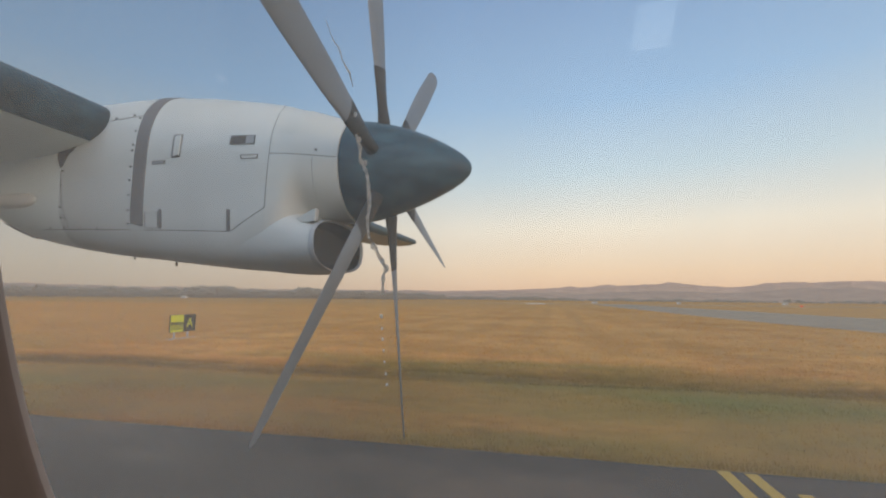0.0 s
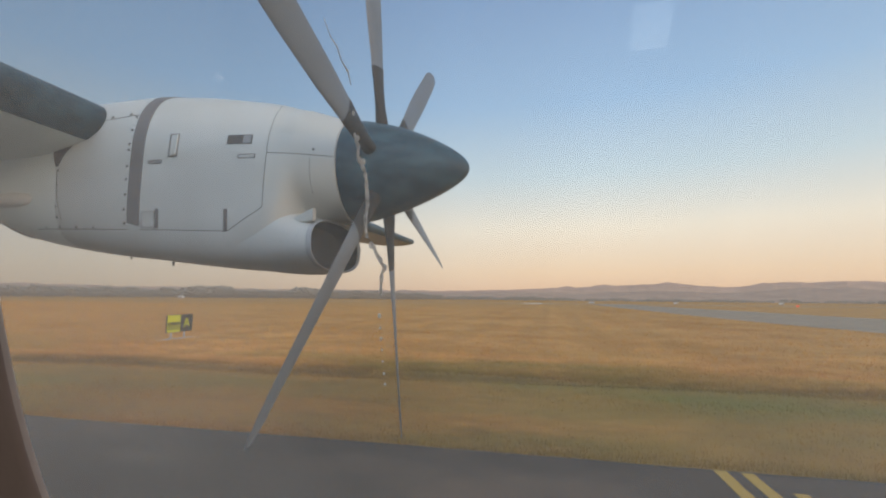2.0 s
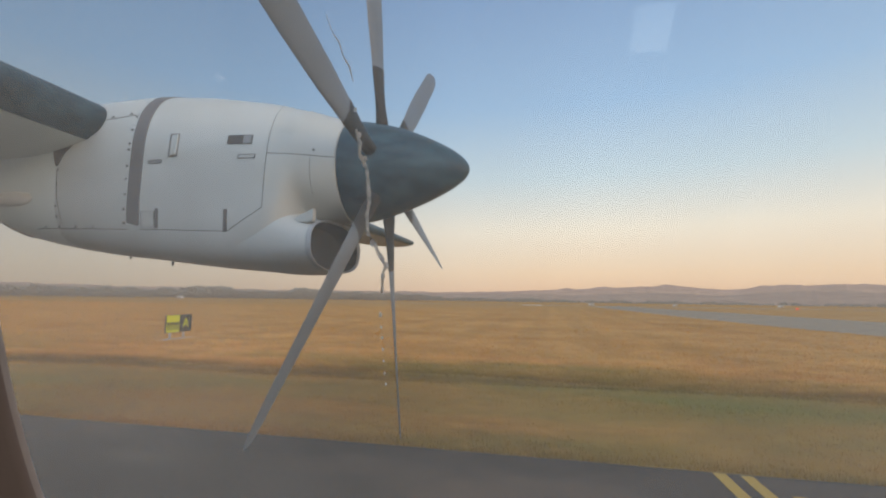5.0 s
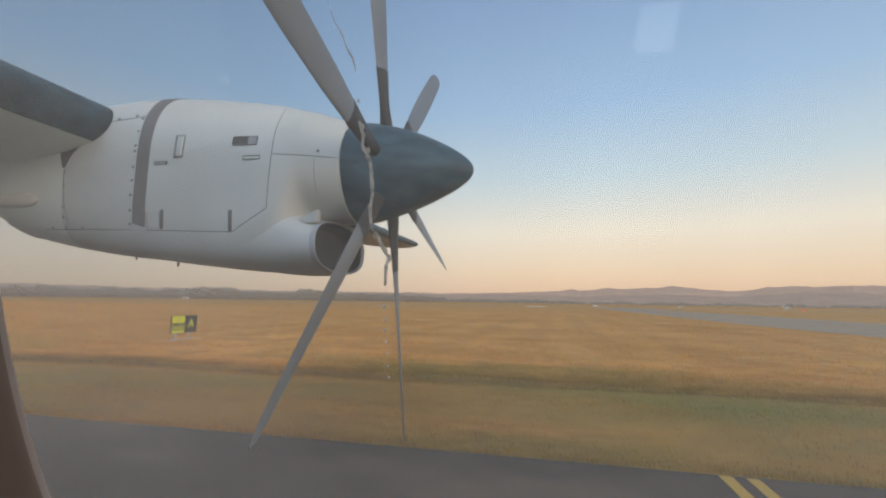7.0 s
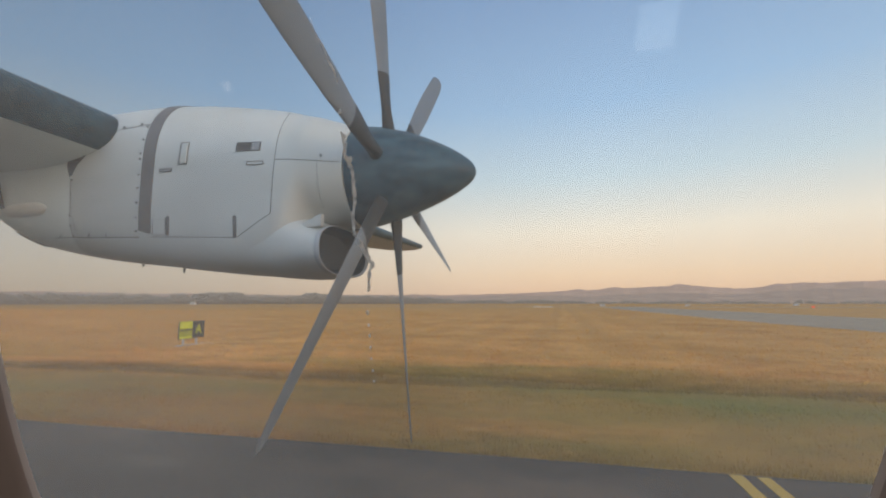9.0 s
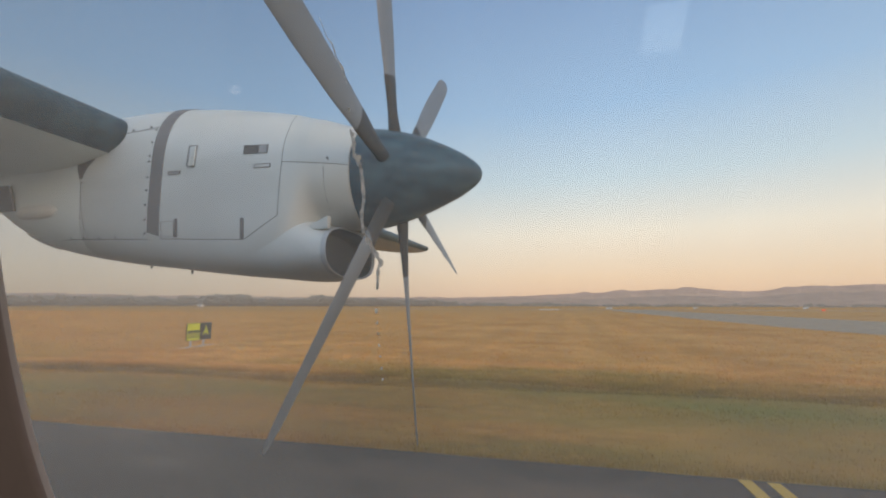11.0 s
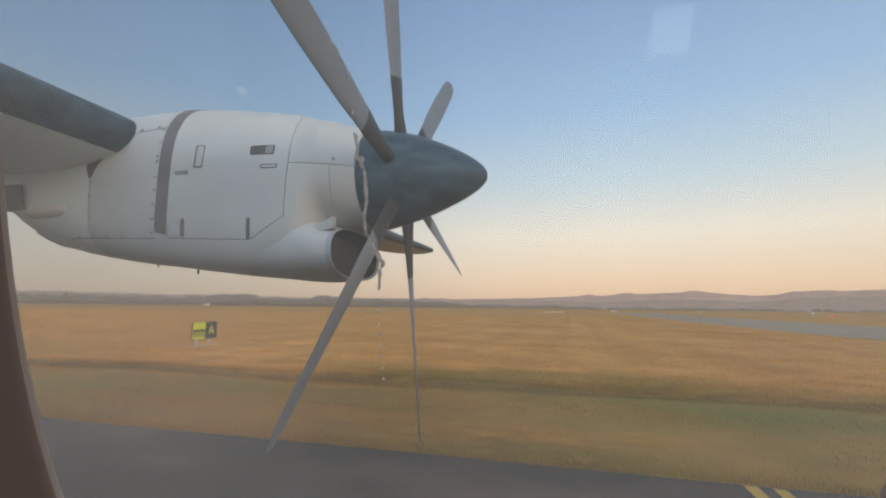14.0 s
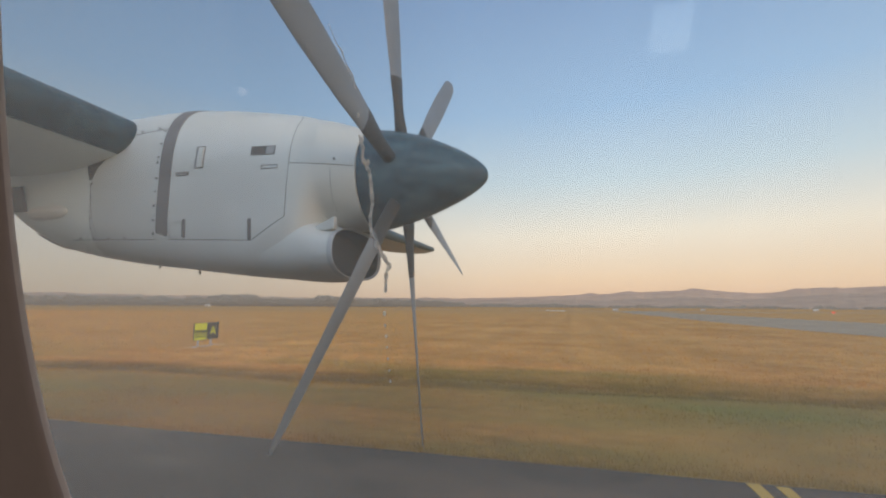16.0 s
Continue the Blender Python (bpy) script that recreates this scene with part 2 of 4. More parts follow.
    # darker growth along the rut, with the hollow's shade put into its colour
    shaded_growth = ranged(math2('ABSOLUTE', off, 0), 0.05, 0.75, 0.6, 0.0)
    shaded_growth = math2('MULTIPLY', shaded_growth, k.ramp(k.noise(0.5, 5, 0.65, k.coords(0.6, 1, 1)), [(0.30, (0.35,) * 3), (0.58, (1, 1, 1))]))
    c = k.mix(shaded_growth, c, (0.115, 0.078, 0.026))
    c = k.mix(k.ramp(clump, [(0.34, (0.25,) * 3), (0.52, (0, 0, 0))]), c, (0.21, 0.112, 0.036))
    c = k.mix(mask(clump, 0.56, 0.70, 0.30), c, (0.68, 0.41, 0.140))
    if tufts:
        geo = k.n.new("ShaderNodeNewGeometry")
        shade = k.ramp(geo.outputs["Random Per Island"], [(0.0, (0.92, 0.92, 0.88)), (0.5, (1.2, 1.2, 1.2)), (1.0, (1.5, 1.52, 1.55))])
        c = k.mix(1.0, c, shade, 'MULTIPLY')
        k.color(c)
    else:
        c = k.mix(k.ramp(fine, [(0.36, (0.22,) * 3), (0.58, (0, 0, 0))]), c, (0.22, 0.118, 0.042))
        k.color(c).bump(clump, 0.5, 0.08)
    return k.m


def asphalt_material(name, base, light, stained=1.0):
    k = Mat(name, 0.88, 0, 0.3)
    wide = k.noise(0.5, 6, 0.68, k.coords(0.22, 1, 1))
    grit = k.noise(60, 3, 0.7)
    c = k.mix(k.ramp(wide, [(0.35, (0, 0, 0)), (0.7, (1, 1, 1))]), base, light)
    stain = k.noise(0.33, 5, 0.6, k.coords(0.45, 1, 1))
    c = k.mix(k.ramp(stain, [(0.40, (0.9 * stained,) * 3), (0.52, (0, 0, 0))]), c, tuple(v * 0.4 for v in base))
    c = k.mix(k.ramp(stain, [(0.50, (0, 0, 0)), (0.64, (0.8 * stained,) * 3)]), c, (light[0] * 1.6, light[1] * 1.35, light[2] * 1.1))
    tar = k.noise(2.2, 3, 0.5, k.coords(0.25, 1, 1))
    c = k.mix(k.ramp(tar, [(0.68, (0, 0, 0)), (0.76, (0.6 * stained,) * 3)]), c, tuple(v * 0.5 for v in base))
    c = k.mix(k.ramp(grit, [(0.4, (0, 0, 0)), (0.75, (0.4, 0.4, 0.4))]), c, tuple(v * 1.8 for v in light))
    k.color(c).bump(grit, 0.35, 0.006)
    return k.m


M_GRASS = grass_material("dry_grass_ground")
M_TUFT = grass_material("grass_tufts", True)
M_ASPH = asphalt_material("taxiway_asphalt", (0.052, 0.038, 0.028), (0.112, 0.080, 0.058))
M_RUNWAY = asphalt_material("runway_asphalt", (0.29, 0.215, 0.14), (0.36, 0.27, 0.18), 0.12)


def worn_paint():
    k = Mat("worn_yellow_marking", 0.8)
    w = k.noise(9, 5, 0.65)
    k.color(k.mix(k.ramp(w, [(0.62, (0, 0, 0)), (0.72, (1, 1, 1))]), (0.52, 0.31, 0.045), (0.10, 0.09, 0.08)))
    return k.m


M_MARK = worn_paint()


def hazed_hill_material(name, a, b, scale, glow):
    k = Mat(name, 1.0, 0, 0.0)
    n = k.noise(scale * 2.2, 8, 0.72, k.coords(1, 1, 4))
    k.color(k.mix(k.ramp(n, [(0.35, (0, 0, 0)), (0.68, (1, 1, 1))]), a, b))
    # emission and base tone stand in for the haze over the far hills
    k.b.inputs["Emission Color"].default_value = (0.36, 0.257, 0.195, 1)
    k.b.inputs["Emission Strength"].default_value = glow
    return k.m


M_HILL_FAR = hazed_hill_material("far_hill_hazed", (0.27, 0.19, 0.145), (0.48, 0.33, 0.24), 0.006, 0.33)
M_HILL_NEAR = hazed_hill_material("near_hill_hazed", (0.20, 0.155, 0.125), (0.37, 0.275, 0.21), 0.012, 0.29)


def hazed_leaf_material():
    k = Mat("hazed_foliage", 0.9, 0, 0.1)
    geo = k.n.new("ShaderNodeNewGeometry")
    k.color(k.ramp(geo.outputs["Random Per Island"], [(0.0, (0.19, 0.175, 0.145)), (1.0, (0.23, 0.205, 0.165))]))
    # a slight glow puts distance haze into the foliage and flattens its contrast
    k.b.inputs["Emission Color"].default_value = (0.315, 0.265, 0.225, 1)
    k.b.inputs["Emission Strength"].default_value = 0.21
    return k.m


M_LEAF = hazed_leaf_material()


def pane_material():
    """Acrylic cabin pane: clear, with a mirror sheen by Fresnel and a thin film of dust that scatters daylight."""
    k = Mat("dusty_acrylic")
    k.n.remove(k.b)
    out = k.n["Material Output"]
    clear = k.n.new("ShaderNodeBsdfTransparent")
    dust = k.n.new("ShaderNodeBsdfTranslucent")
    dust.inputs["Color"].default_value = (0.93, 0.86, 0.77, 1)
    gloss = k.n.new("ShaderNodeBsdfGlossy")
    gloss.inputs["Roughness"].default_value = 0.02
    lw = k.n.new("ShaderNodeLayerWeight")
    lw.inputs["Blend"].default_value = 0.5
    pw = k.n.new("ShaderNodeMath")
    pw.operation = 'POWER'
    pw.inputs[1].default_value = 5.0
    k.l.new(lw.outputs["Facing"], pw.inputs[0])
    fr = k.n.new("ShaderNodeMath")
    fr.operation = 'MULTIPLY_ADD'
    fr.inputs[1].default_value, fr.inputs[2].default_value = 0.96, 0.024
    k.l.new(pw.outputs[0], fr.inputs[0])
    film = k.ramp(k.noise(7, 3, 0.55), [(0.3, (0.073, 0.073, 0.073)), (0.7, (0.116, 0.116, 0.116))])
    # grime has settled in the lower aft corner of the pane
    sep = k.n.new("ShaderNodeSeparateXYZ")
    k.l.new(k.tc.outputs["Object"], sep.inputs[0])
    low = k.n.new("ShaderNodeMath")
    low.operation = 'ADD'
    k.l.new(sep.outputs["X"], low.inputs[0])
    k.l.new(sep.outputs["Z"], low.inputs[1])
    grime = k.n.new("ShaderNodeMapRange")
    grime.interpolation_type = 'SMOOTHSTEP'
    grime.inputs["From Min"].default_value, grime.inputs["From Max"].default_value = 0.02, -0.27
    k.l.new(low.outputs[0], grime.inputs["Value"])
    settled = grime.outputs["Result"]
    for lo, hi in ((-0.10, -0.21), (0.06, 0.15)):          # and a little along both sides
        rim = k.n.new("ShaderNodeMapRange")
        rim.interpolation_type = 'SMOOTHSTEP'
        rim.inputs["From Min"].default_value, rim.inputs["From Max"].default_value = lo, hi
        rim.inputs["To Max"].default_value = 0.35
        k.l.new(sep.outputs["X"], rim.inputs["Value"])
        most = k.n.new("ShaderNodeMath")
        most.operation = 'MAXIMUM'
        k.l.new(settled, most.inputs[0])
        k.l.new(rim.outputs["Result"], most.inputs[1])
        settled = most.outputs[0]
    smear = k.ramp(k.noise(11, 4, 0.6, k.coords(1, 1, 0.6)), [(0.32, (0.02, 0.02, 0.02)), (0.68, (0.085, 0.085, 0.085))])
    film = k.mix(1.0, film, k.mix(1.0, smear, settled, 'MULTIPLY'), 'ADD')
    a = k.n.new("ShaderNodeMixShader")
    k.l.new(film, a.inputs[0])
    k.l.new(clear.outputs[0], a.inputs[1])
    k.l.new(dust.outputs[0], a.inputs[2])
    b = k.n.new("ShaderNodeMixShader")
    k.l.new(fr.outputs[0], b.inputs[0])
    k.l.new(a.outputs[0], b.inputs[1])
    k.l.new(gloss.outputs[0], b.inputs[2])
    k.l.new(b.outputs[0], out.inputs["Surface"])
    return k.m


M_PANE = pane_material()


def lamp_material(name, colour, strength):
    k = Mat(name)
    k.color(colour)
    k.b.inputs["Emission Color"].default_value = (*colour, 1)
    k.b.inputs["Emission Strength"].default_value = strength
    return k.m


M_RED_LAMP = lamp_material("lit_red_face", (1.0, 0.10, 0.04), 0.45)
M_READ = lamp_material("reading_lens", (1.0, 0.80, 0.66), 1.3)


# ---- mesh helpers ----
def finish(bm, name, mat, smooth=True):
    me = bpy.data.meshes.new(name)
    bmesh.ops.recalc_face_normals(bm, faces=bm.faces)
    bm.to_mesh(me)
    bm.free()
    if smooth:
        me.polygons.foreach_set("use_smooth", [True] * len(me.polygons))
        me.set_sharp_from_angle(angle=radians(38))
    me.materials.append(mat)
    return me


def part(name, bm, mat, parent=None, label="", smooth=True):
    ob = new(name, finish(bm, name, mat, smooth))
    if parent is not None:
        ob.parent = parent
    if label:
        tagged(ob, label)
    return ob


def part_mesh(name, me, parent, m=None, label=""):
    ob = new(name, me)
    ob.parent = parent
    if m is not None:
        ob.matrix_basis = m
    if label:
        tagged(ob, label)
    return ob


def thing(name, at, label, category, group="", kind=""):
    ob = new(name)
    ob.empty_display_size = 0.1
    ob.location = at
    return tagged(ob, label, category, group, kind)


def skin(bm, rings, closed=True, cap0=False, cap1=False):
    """Faces between rings of points of equal count."""
    vs = [[bm.verts.new(p) for p in r] for r in rings]
    n = len(vs[0])
    for a, b in zip(vs, vs[1:]):
        for i in range(n if closed else n - 1):
            j = (i + 1) % n
            bm.faces.new((a[i], a[j], b[j], b[i]))
    if cap0:
        bm.faces.new(vs[0])
    if cap1:
        bm.faces.new(vs[-1])
    return vs


def box(bm, size, m=None, bevel=0.0):
    g = bmesh.ops.create_cube(bm, size=1.0, matrix=(m or Matrix()) @ Matrix.Diagonal((*size, 1)))
    if bevel:
        es = list({e for v in g["verts"] for e in v.link_edges})
        bmesh.ops.bevel(bm, geom=es, offset=bevel, segments=2, affect='EDGES', profile=0.5)


def tube(bm, pts, radius, n=6):
    """A thin round cord along points."""
    pts = [Vector(p) for p in pts]
    rings = []
    for i, p in enumerate(pts):
        d = (pts[min(i + 1, len(pts) - 1)] - pts[max(i - 1, 0)]).normalized()
        a = d.orthogonal().normalized()
        b = d.cross(a)
        r = radius[i] if isinstance(radius, (list, tuple)) else radius
        rings.append([p + r * (math.cos(t) * a + math.sin(t) * b) for t in [2 * math.pi * k / n for k in range(n)]])
    skin(bm, rings, True, True, True)


def smooth_interp(x, xs, ys):
    """Cubic Hermite through the stations."""
    xs, ys = list(xs), list(ys)
    if x <= xs[0]:
        return ys[0]
    if x >= xs[-1]:
        return ys[-1]
    i = max(k for k in range(len(xs) - 1) if xs[k] <= x)
    sl = lambda k: (ys[min(k + 1, len(xs) - 1)] - ys[max(k - 1, 0)]) / (xs[min(k + 1, len(xs) - 1)] - xs[max(k - 1, 0)])
    h = xs[i + 1] - xs[i]
    t = (x - xs[i]) / h
    return ((2 * t ** 3 - 3 * t ** 2 + 1) * ys[i] + (t ** 3 - 2 * t ** 2 + t) * h * sl(i)
            + (-2 * t ** 3 + 3 * t ** 2) * ys[i + 1] + (t ** 3 - t ** 2) * h * sl(i + 1))


# ---- ground, pavement and distance ----
def ground_z(x, y):
    """Nearly flat turf with a shallow rut beside the mown strip."""
    rut = 12.75 + 0.25 * math.sin(x * 0.11) + 0.12 * math.sin(x * 0.43)
    z = -0.11 * math.exp(-((y - rut) / 0.33) ** 2)
    z += 0.05 * (1 + math.tanh((y - rut - 0.5) / 0.5))
    return z


def build_ground():
    ys = [-4500, -1500, -500, -150, -60, -30, -14, -8, 0, 5, 6.5, 6.8] + [7 + 0.35 * i for i in range(14)] + [11.9 + 0.12 * i for i in range(24)] + \
         [15 + 0.8 * i for i in range(20)] + [32, 36, 42, 50, 60, 80, 110, 150, 220, 320, 500, 900, 1800, 4500]
    xs = [-4500, -1800, -800, -400, -200, -120, -80] + [-60 + 1.0 * i for i in range(101)] + [60, 80, 120, 200, 400, 800, 1800, 4500]
    bm = bmesh.new()
    rings = []
    for y in ys:
        row = []
        for x in xs:
            w = max(0.0, min(1.0, (y - 6.9) / 0.4))
            z = (ground_z(x, y) + 0.03 * noise.noise((x * 0.25, y * 0.6, 0)) + 0.02) * w if -80 < x < 60 else 0.1 * w
            row.append((x, y, z - 0.02))
        rings.append(row)
    skin(bm, rings, closed=False)
    g = part("ground", bm, M_GRASS)
    tagged(g, "dry tan grass field with faint green patches, flat to the horizon", "grass field", kind="structure")


build_ground()


def build_taxiway():
    bm = bmesh.new()
    edge = lambda x: 6.88 + 0.035 * noise.noise((x * 0.9, 0, 3)) + 0.05 * noise.noise((x * 0.2, 0, 8))
    xs = [-500, -200, -100] + [-60 + 0.5 * i for i in range(181)] + [60, 120, 300, 500]
    top = [[(x, -16, 0.0) for x in xs], [(x, 2, 0.0) for x in xs], [(x, edge(x) - 0.05, 0.0) for x in xs], [(x, edge(x), -0.012) for x in xs], [(x, edge(x) + 0.01, -0.06) for x in xs]]
    skin(bm, top, closed=False)
    t = part("taxiway", bm, M_ASPH)
    tagged(t, "worn grey asphalt taxiway with a ragged turf edge", "taxiway", kind="structure")


build_taxiway()


def build_crossing():
    """The paved strip that leaves across the field, and the far runway that it joins."""
    bm = bmesh.new()
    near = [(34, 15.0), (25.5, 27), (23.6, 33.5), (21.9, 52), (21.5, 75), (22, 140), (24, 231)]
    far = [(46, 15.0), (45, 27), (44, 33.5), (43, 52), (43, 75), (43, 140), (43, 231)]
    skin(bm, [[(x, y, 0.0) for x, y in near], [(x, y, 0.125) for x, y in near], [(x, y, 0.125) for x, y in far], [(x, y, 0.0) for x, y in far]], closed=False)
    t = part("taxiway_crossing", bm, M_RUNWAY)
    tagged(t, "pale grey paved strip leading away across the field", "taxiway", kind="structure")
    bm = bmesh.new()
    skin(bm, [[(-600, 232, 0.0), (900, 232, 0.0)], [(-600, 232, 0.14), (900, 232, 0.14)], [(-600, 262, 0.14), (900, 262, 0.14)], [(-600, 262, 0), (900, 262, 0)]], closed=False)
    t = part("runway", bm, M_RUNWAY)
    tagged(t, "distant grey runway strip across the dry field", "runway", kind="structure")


build_crossing()


def build_hills():
    table = [(-180, 0.9), (-120, 1.0), (-80, 1.0), (-53, 1.02), (-46, 0.98), (-39.4, 1.0), (-32.5, 0.82), (-28, 0.94), (-18.4, 0.90), (-7.7, 1.05), (2.6, 1.42), (9, 1.72),
             (15.5, 1.90), (19.3, 1.50), (25.1, 1.86), (29.3, 2.0), (31.9, 1.9), (45, 1.6), (80, 1.2), (180, 0.9)]
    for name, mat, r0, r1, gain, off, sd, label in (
            ("far_hills", M_HILL_FAR, 2600, 3900, 1.0, 0.0, 1, "long low hills along the dusk horizon, mauve haze put into their colour"),
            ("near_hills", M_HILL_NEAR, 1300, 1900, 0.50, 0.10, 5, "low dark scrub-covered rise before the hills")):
        bm = bmesh.new()
        rings = []
        azs = [-180 + 0.5 * i for i in range(241)] + [-60 + 0.12 * i for i in range(1, 1001)] + [60 + 0.5 * i for i in range(1, 241)]
        for az in azs:
            el = smooth_interp(az, [a for a, _ in table], [e for _, e in table]) * gain + off
            el += 0.08 * noise.noise((az * 0.35, sd, 0)) + 0.045 * noise.noise((az * 0.9, sd, 1)) + 0.035 * noise.noise((az * 2.6, sd, 2)) + 0.022 * noise.noise((az * 9.0, sd, 4))
            if sd == 5:
                el += 0.22 * noise.noise((az * 0.12, sd, 9)) + 0.30 * math.exp(-((az - 27) / 6) ** 2) + 0.36 * max(0.0, min(1.0, (4 - az) / 18))
            s, c = math.sin(radians(az)), math.cos(radians(az))
            row = []
            for k in range(9):
                u = k / 6
                r = r0 + (r1 - r0) * u
                h = r1 * math.tan(radians(max(el, 0.15))) + 2.2
                prof = math.sin(min(u, 1.0) * math.pi / 2) ** 1.6 if u <= 1 else 1 - (u - 1) * 1.5
                bumpy = h * (0.20 * noise.noise((az * 0.45, u * 5, sd)) + 0.05 * noise.noise((az * 1.6, u * 7, sd)) + 0.015 * noise.noise((az * 5, u * 9, sd))) * (1 if 0 < u < 1 else 0)
                row.append((r * s, r * c, max(-1.0, h * prof + bumpy) if k else -2.0))
            rings.append(row)
        skin(bm, rings, closed=False)
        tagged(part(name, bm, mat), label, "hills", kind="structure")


build_hills()


def tree_clump(verts, faces, x, y, h, w, rng):
    """A far tree: a short trunk under a crown of small uneven leaf clumps."""
    def blob(cx, cy, cz, r):
        b = len(verts)
        for dx, dy, dz in ((1, 0, 0), (-1, 0, 0), (0, 1, 0), (0, -1, 0), (0, 0, 1), (0, 0, -1)):
            k = r * rng.uniform(0.7, 1.25)
            verts.append((cx + dx * k, cy + dy * k, cz + dz * k * 0.8))
        for f in ((0, 2, 4), (2, 1, 4), (1, 3, 4), (3, 0, 4), (2, 0, 5), (1, 2, 5), (3, 1, 5), (0, 3, 5)):
            faces.append(tuple(b + i for i in f))
    b = len(verts)
    t = 0.04 * h
    for z, r in ((0, t), (h * 0.5, t * 0.6)):
        verts.extend([(x + r, y, z), (x - r * 0.5, y + r * 0.87, z), (x - r * 0.5, y - r * 0.87, z)])
    for i in range(3):
        j = (i + 1) % 3
        faces.append((b + i, b + j, b + 3 + j, b + 3 + i))
    for _ in range(26):
        a, q = rng.uniform(0, 6.28), rng.random() ** 0.5
        zz = rng.uniform(0.25, 0.95)
        spread = w * (1.0 - 0.75 * abs(zz - 0.5))
        blob(x + math.cos(a) * q * spread, y + math.sin(a) * q * spread, h * zz, w * rng.uniform(0.13, 0.27))


def build_woods():
    rng = random.Random(7)
    verts, faces = [], []
    n = 0
    for az10 in range(-620, 400):
        az = az10 / 10
        dens = 1.0 if az < -15 else (0.55 if az < 5 else 0.4)
        for _ in range(2):
            if rng.random() > dens:
                continue
            a = radians(az + rng.uniform(-0.05, 0.05))
            r = rng.uniform(640, 760)
            base = 5.5 + 3.5 * noise.noise((az * 0.5, 2, 0)) + 2.0 * noise.noise((az * 2.1, 5, 0))
            if az < -10:
                base += 5.2 * min(1.0, (-10 - az) / 8)
                if -41.5 < az < -37 or -30 < az < -26:
                    base += 3.0
            elif az > 2:
                base -= 1.5
            h = max(2.5, base * rng.uniform(0.75, 1.2))
            tree_clump(verts, faces, r * math.sin(a), r * math.cos(a), h, h * rng.uniform(0.5, 0.8), rng)
            n += 1
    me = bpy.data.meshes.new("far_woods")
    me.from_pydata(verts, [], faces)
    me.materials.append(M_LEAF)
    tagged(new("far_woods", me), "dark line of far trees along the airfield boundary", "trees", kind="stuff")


build_woods()


def build_tufts():
    """Short stubble on the mown strip, longer dry grass beyond the rut, thinning out with distance."""
    rng = np.random.default_rng(11)
    zs = []
    for count, y0, y1, fall, tall, wide in ((5200, 6.90, 7.6, 2.2, 0.045, 0.004), (16000, 7.0, 12.6, 1.0, 0.035, 0.006), (9000, 12.2, 13.8, 1.0, 0.06, 0.009), (60000, 13.2, 115.0, 2.7, 0.055, 0.014)):
        y = y0 + (y1 - y0) * rng.random(count) ** fall
        x = (-1.62 * y - 5) + rng.random(count) * (2.55 * y + 10)
        zs.append(np.stack([x, y, np.full(count, tall), np.full(count, wide) * (1 + y / 40)], 1))
    base = np.concatenate(zs)
    # none on the paved strip that crosses the field
    edge = np.interp(base[:, 1], [15.0, 27, 33.5, 52, 75, 140], [34.0, 25.5, 23.6, 21.9, 21.5, 22.0])
    base = base[(base[:, 1] < 15) | (base[:, 0] < edge - 0.3)]
    base = np.repeat(base, 4, 0)
    n = len(base)
    x = base[:, 0] + rng.uniform(-0.09, 0.09, n)
    y = base[:, 1] + rng.uniform(-0.09, 0.09, n) * np.clip((base[:, 1] - 6.9) / 0.5, 0, 1)
    rut = 12.75 + 0.25 * np.sin(x * 0.11) + 0.12 * np.sin(x * 0.43)
    z = -0.11 * np.exp(-((y - rut) / 0.33) ** 2) + 0.05 * (1 + np.tanh((y - rut - 0.5) / 0.5))
    z = z * np.clip((y - 6.9) / 0.4, 0, 1) - 0.02
    h = base[:, 2] * rng.uniform(0.4, 1.5, n)
    a = rng.uniform(0, 2 * math.pi, n)
    w = base[:, 3] * rng.uniform(0.7, 1.5, n)
    dx, dy = np.cos(a) * w, np.sin(a) * w
    tip = rng.uniform(-0.6, 0.6, (n, 2)) * h[:, None]
    co = np.stack([np.stack([x - dx, y - dy, z], 1), np.stack([x + dx, y + dy, z], 1), np.stack([x + tip[:, 0], y + tip[:, 1], z + 0.03 + h], 1)], 1).reshape(-1, 3)
    me = bpy.data.meshes.new("grass_tufts")
    me.from_pydata(co.tolist(), [], np.arange(3 * n).reshape(n, 3).tolist())
    me.materials.append(M_TUFT)
    tagged(new("grass_tufts", me), "dry grass, short stubble near the pavement and longer beyond", "grass", kind="stuff")


build_tufts()


# ---- engine nacelle ----
AX_Y, AX_Z = 2.87, 3.06          # the thrust line
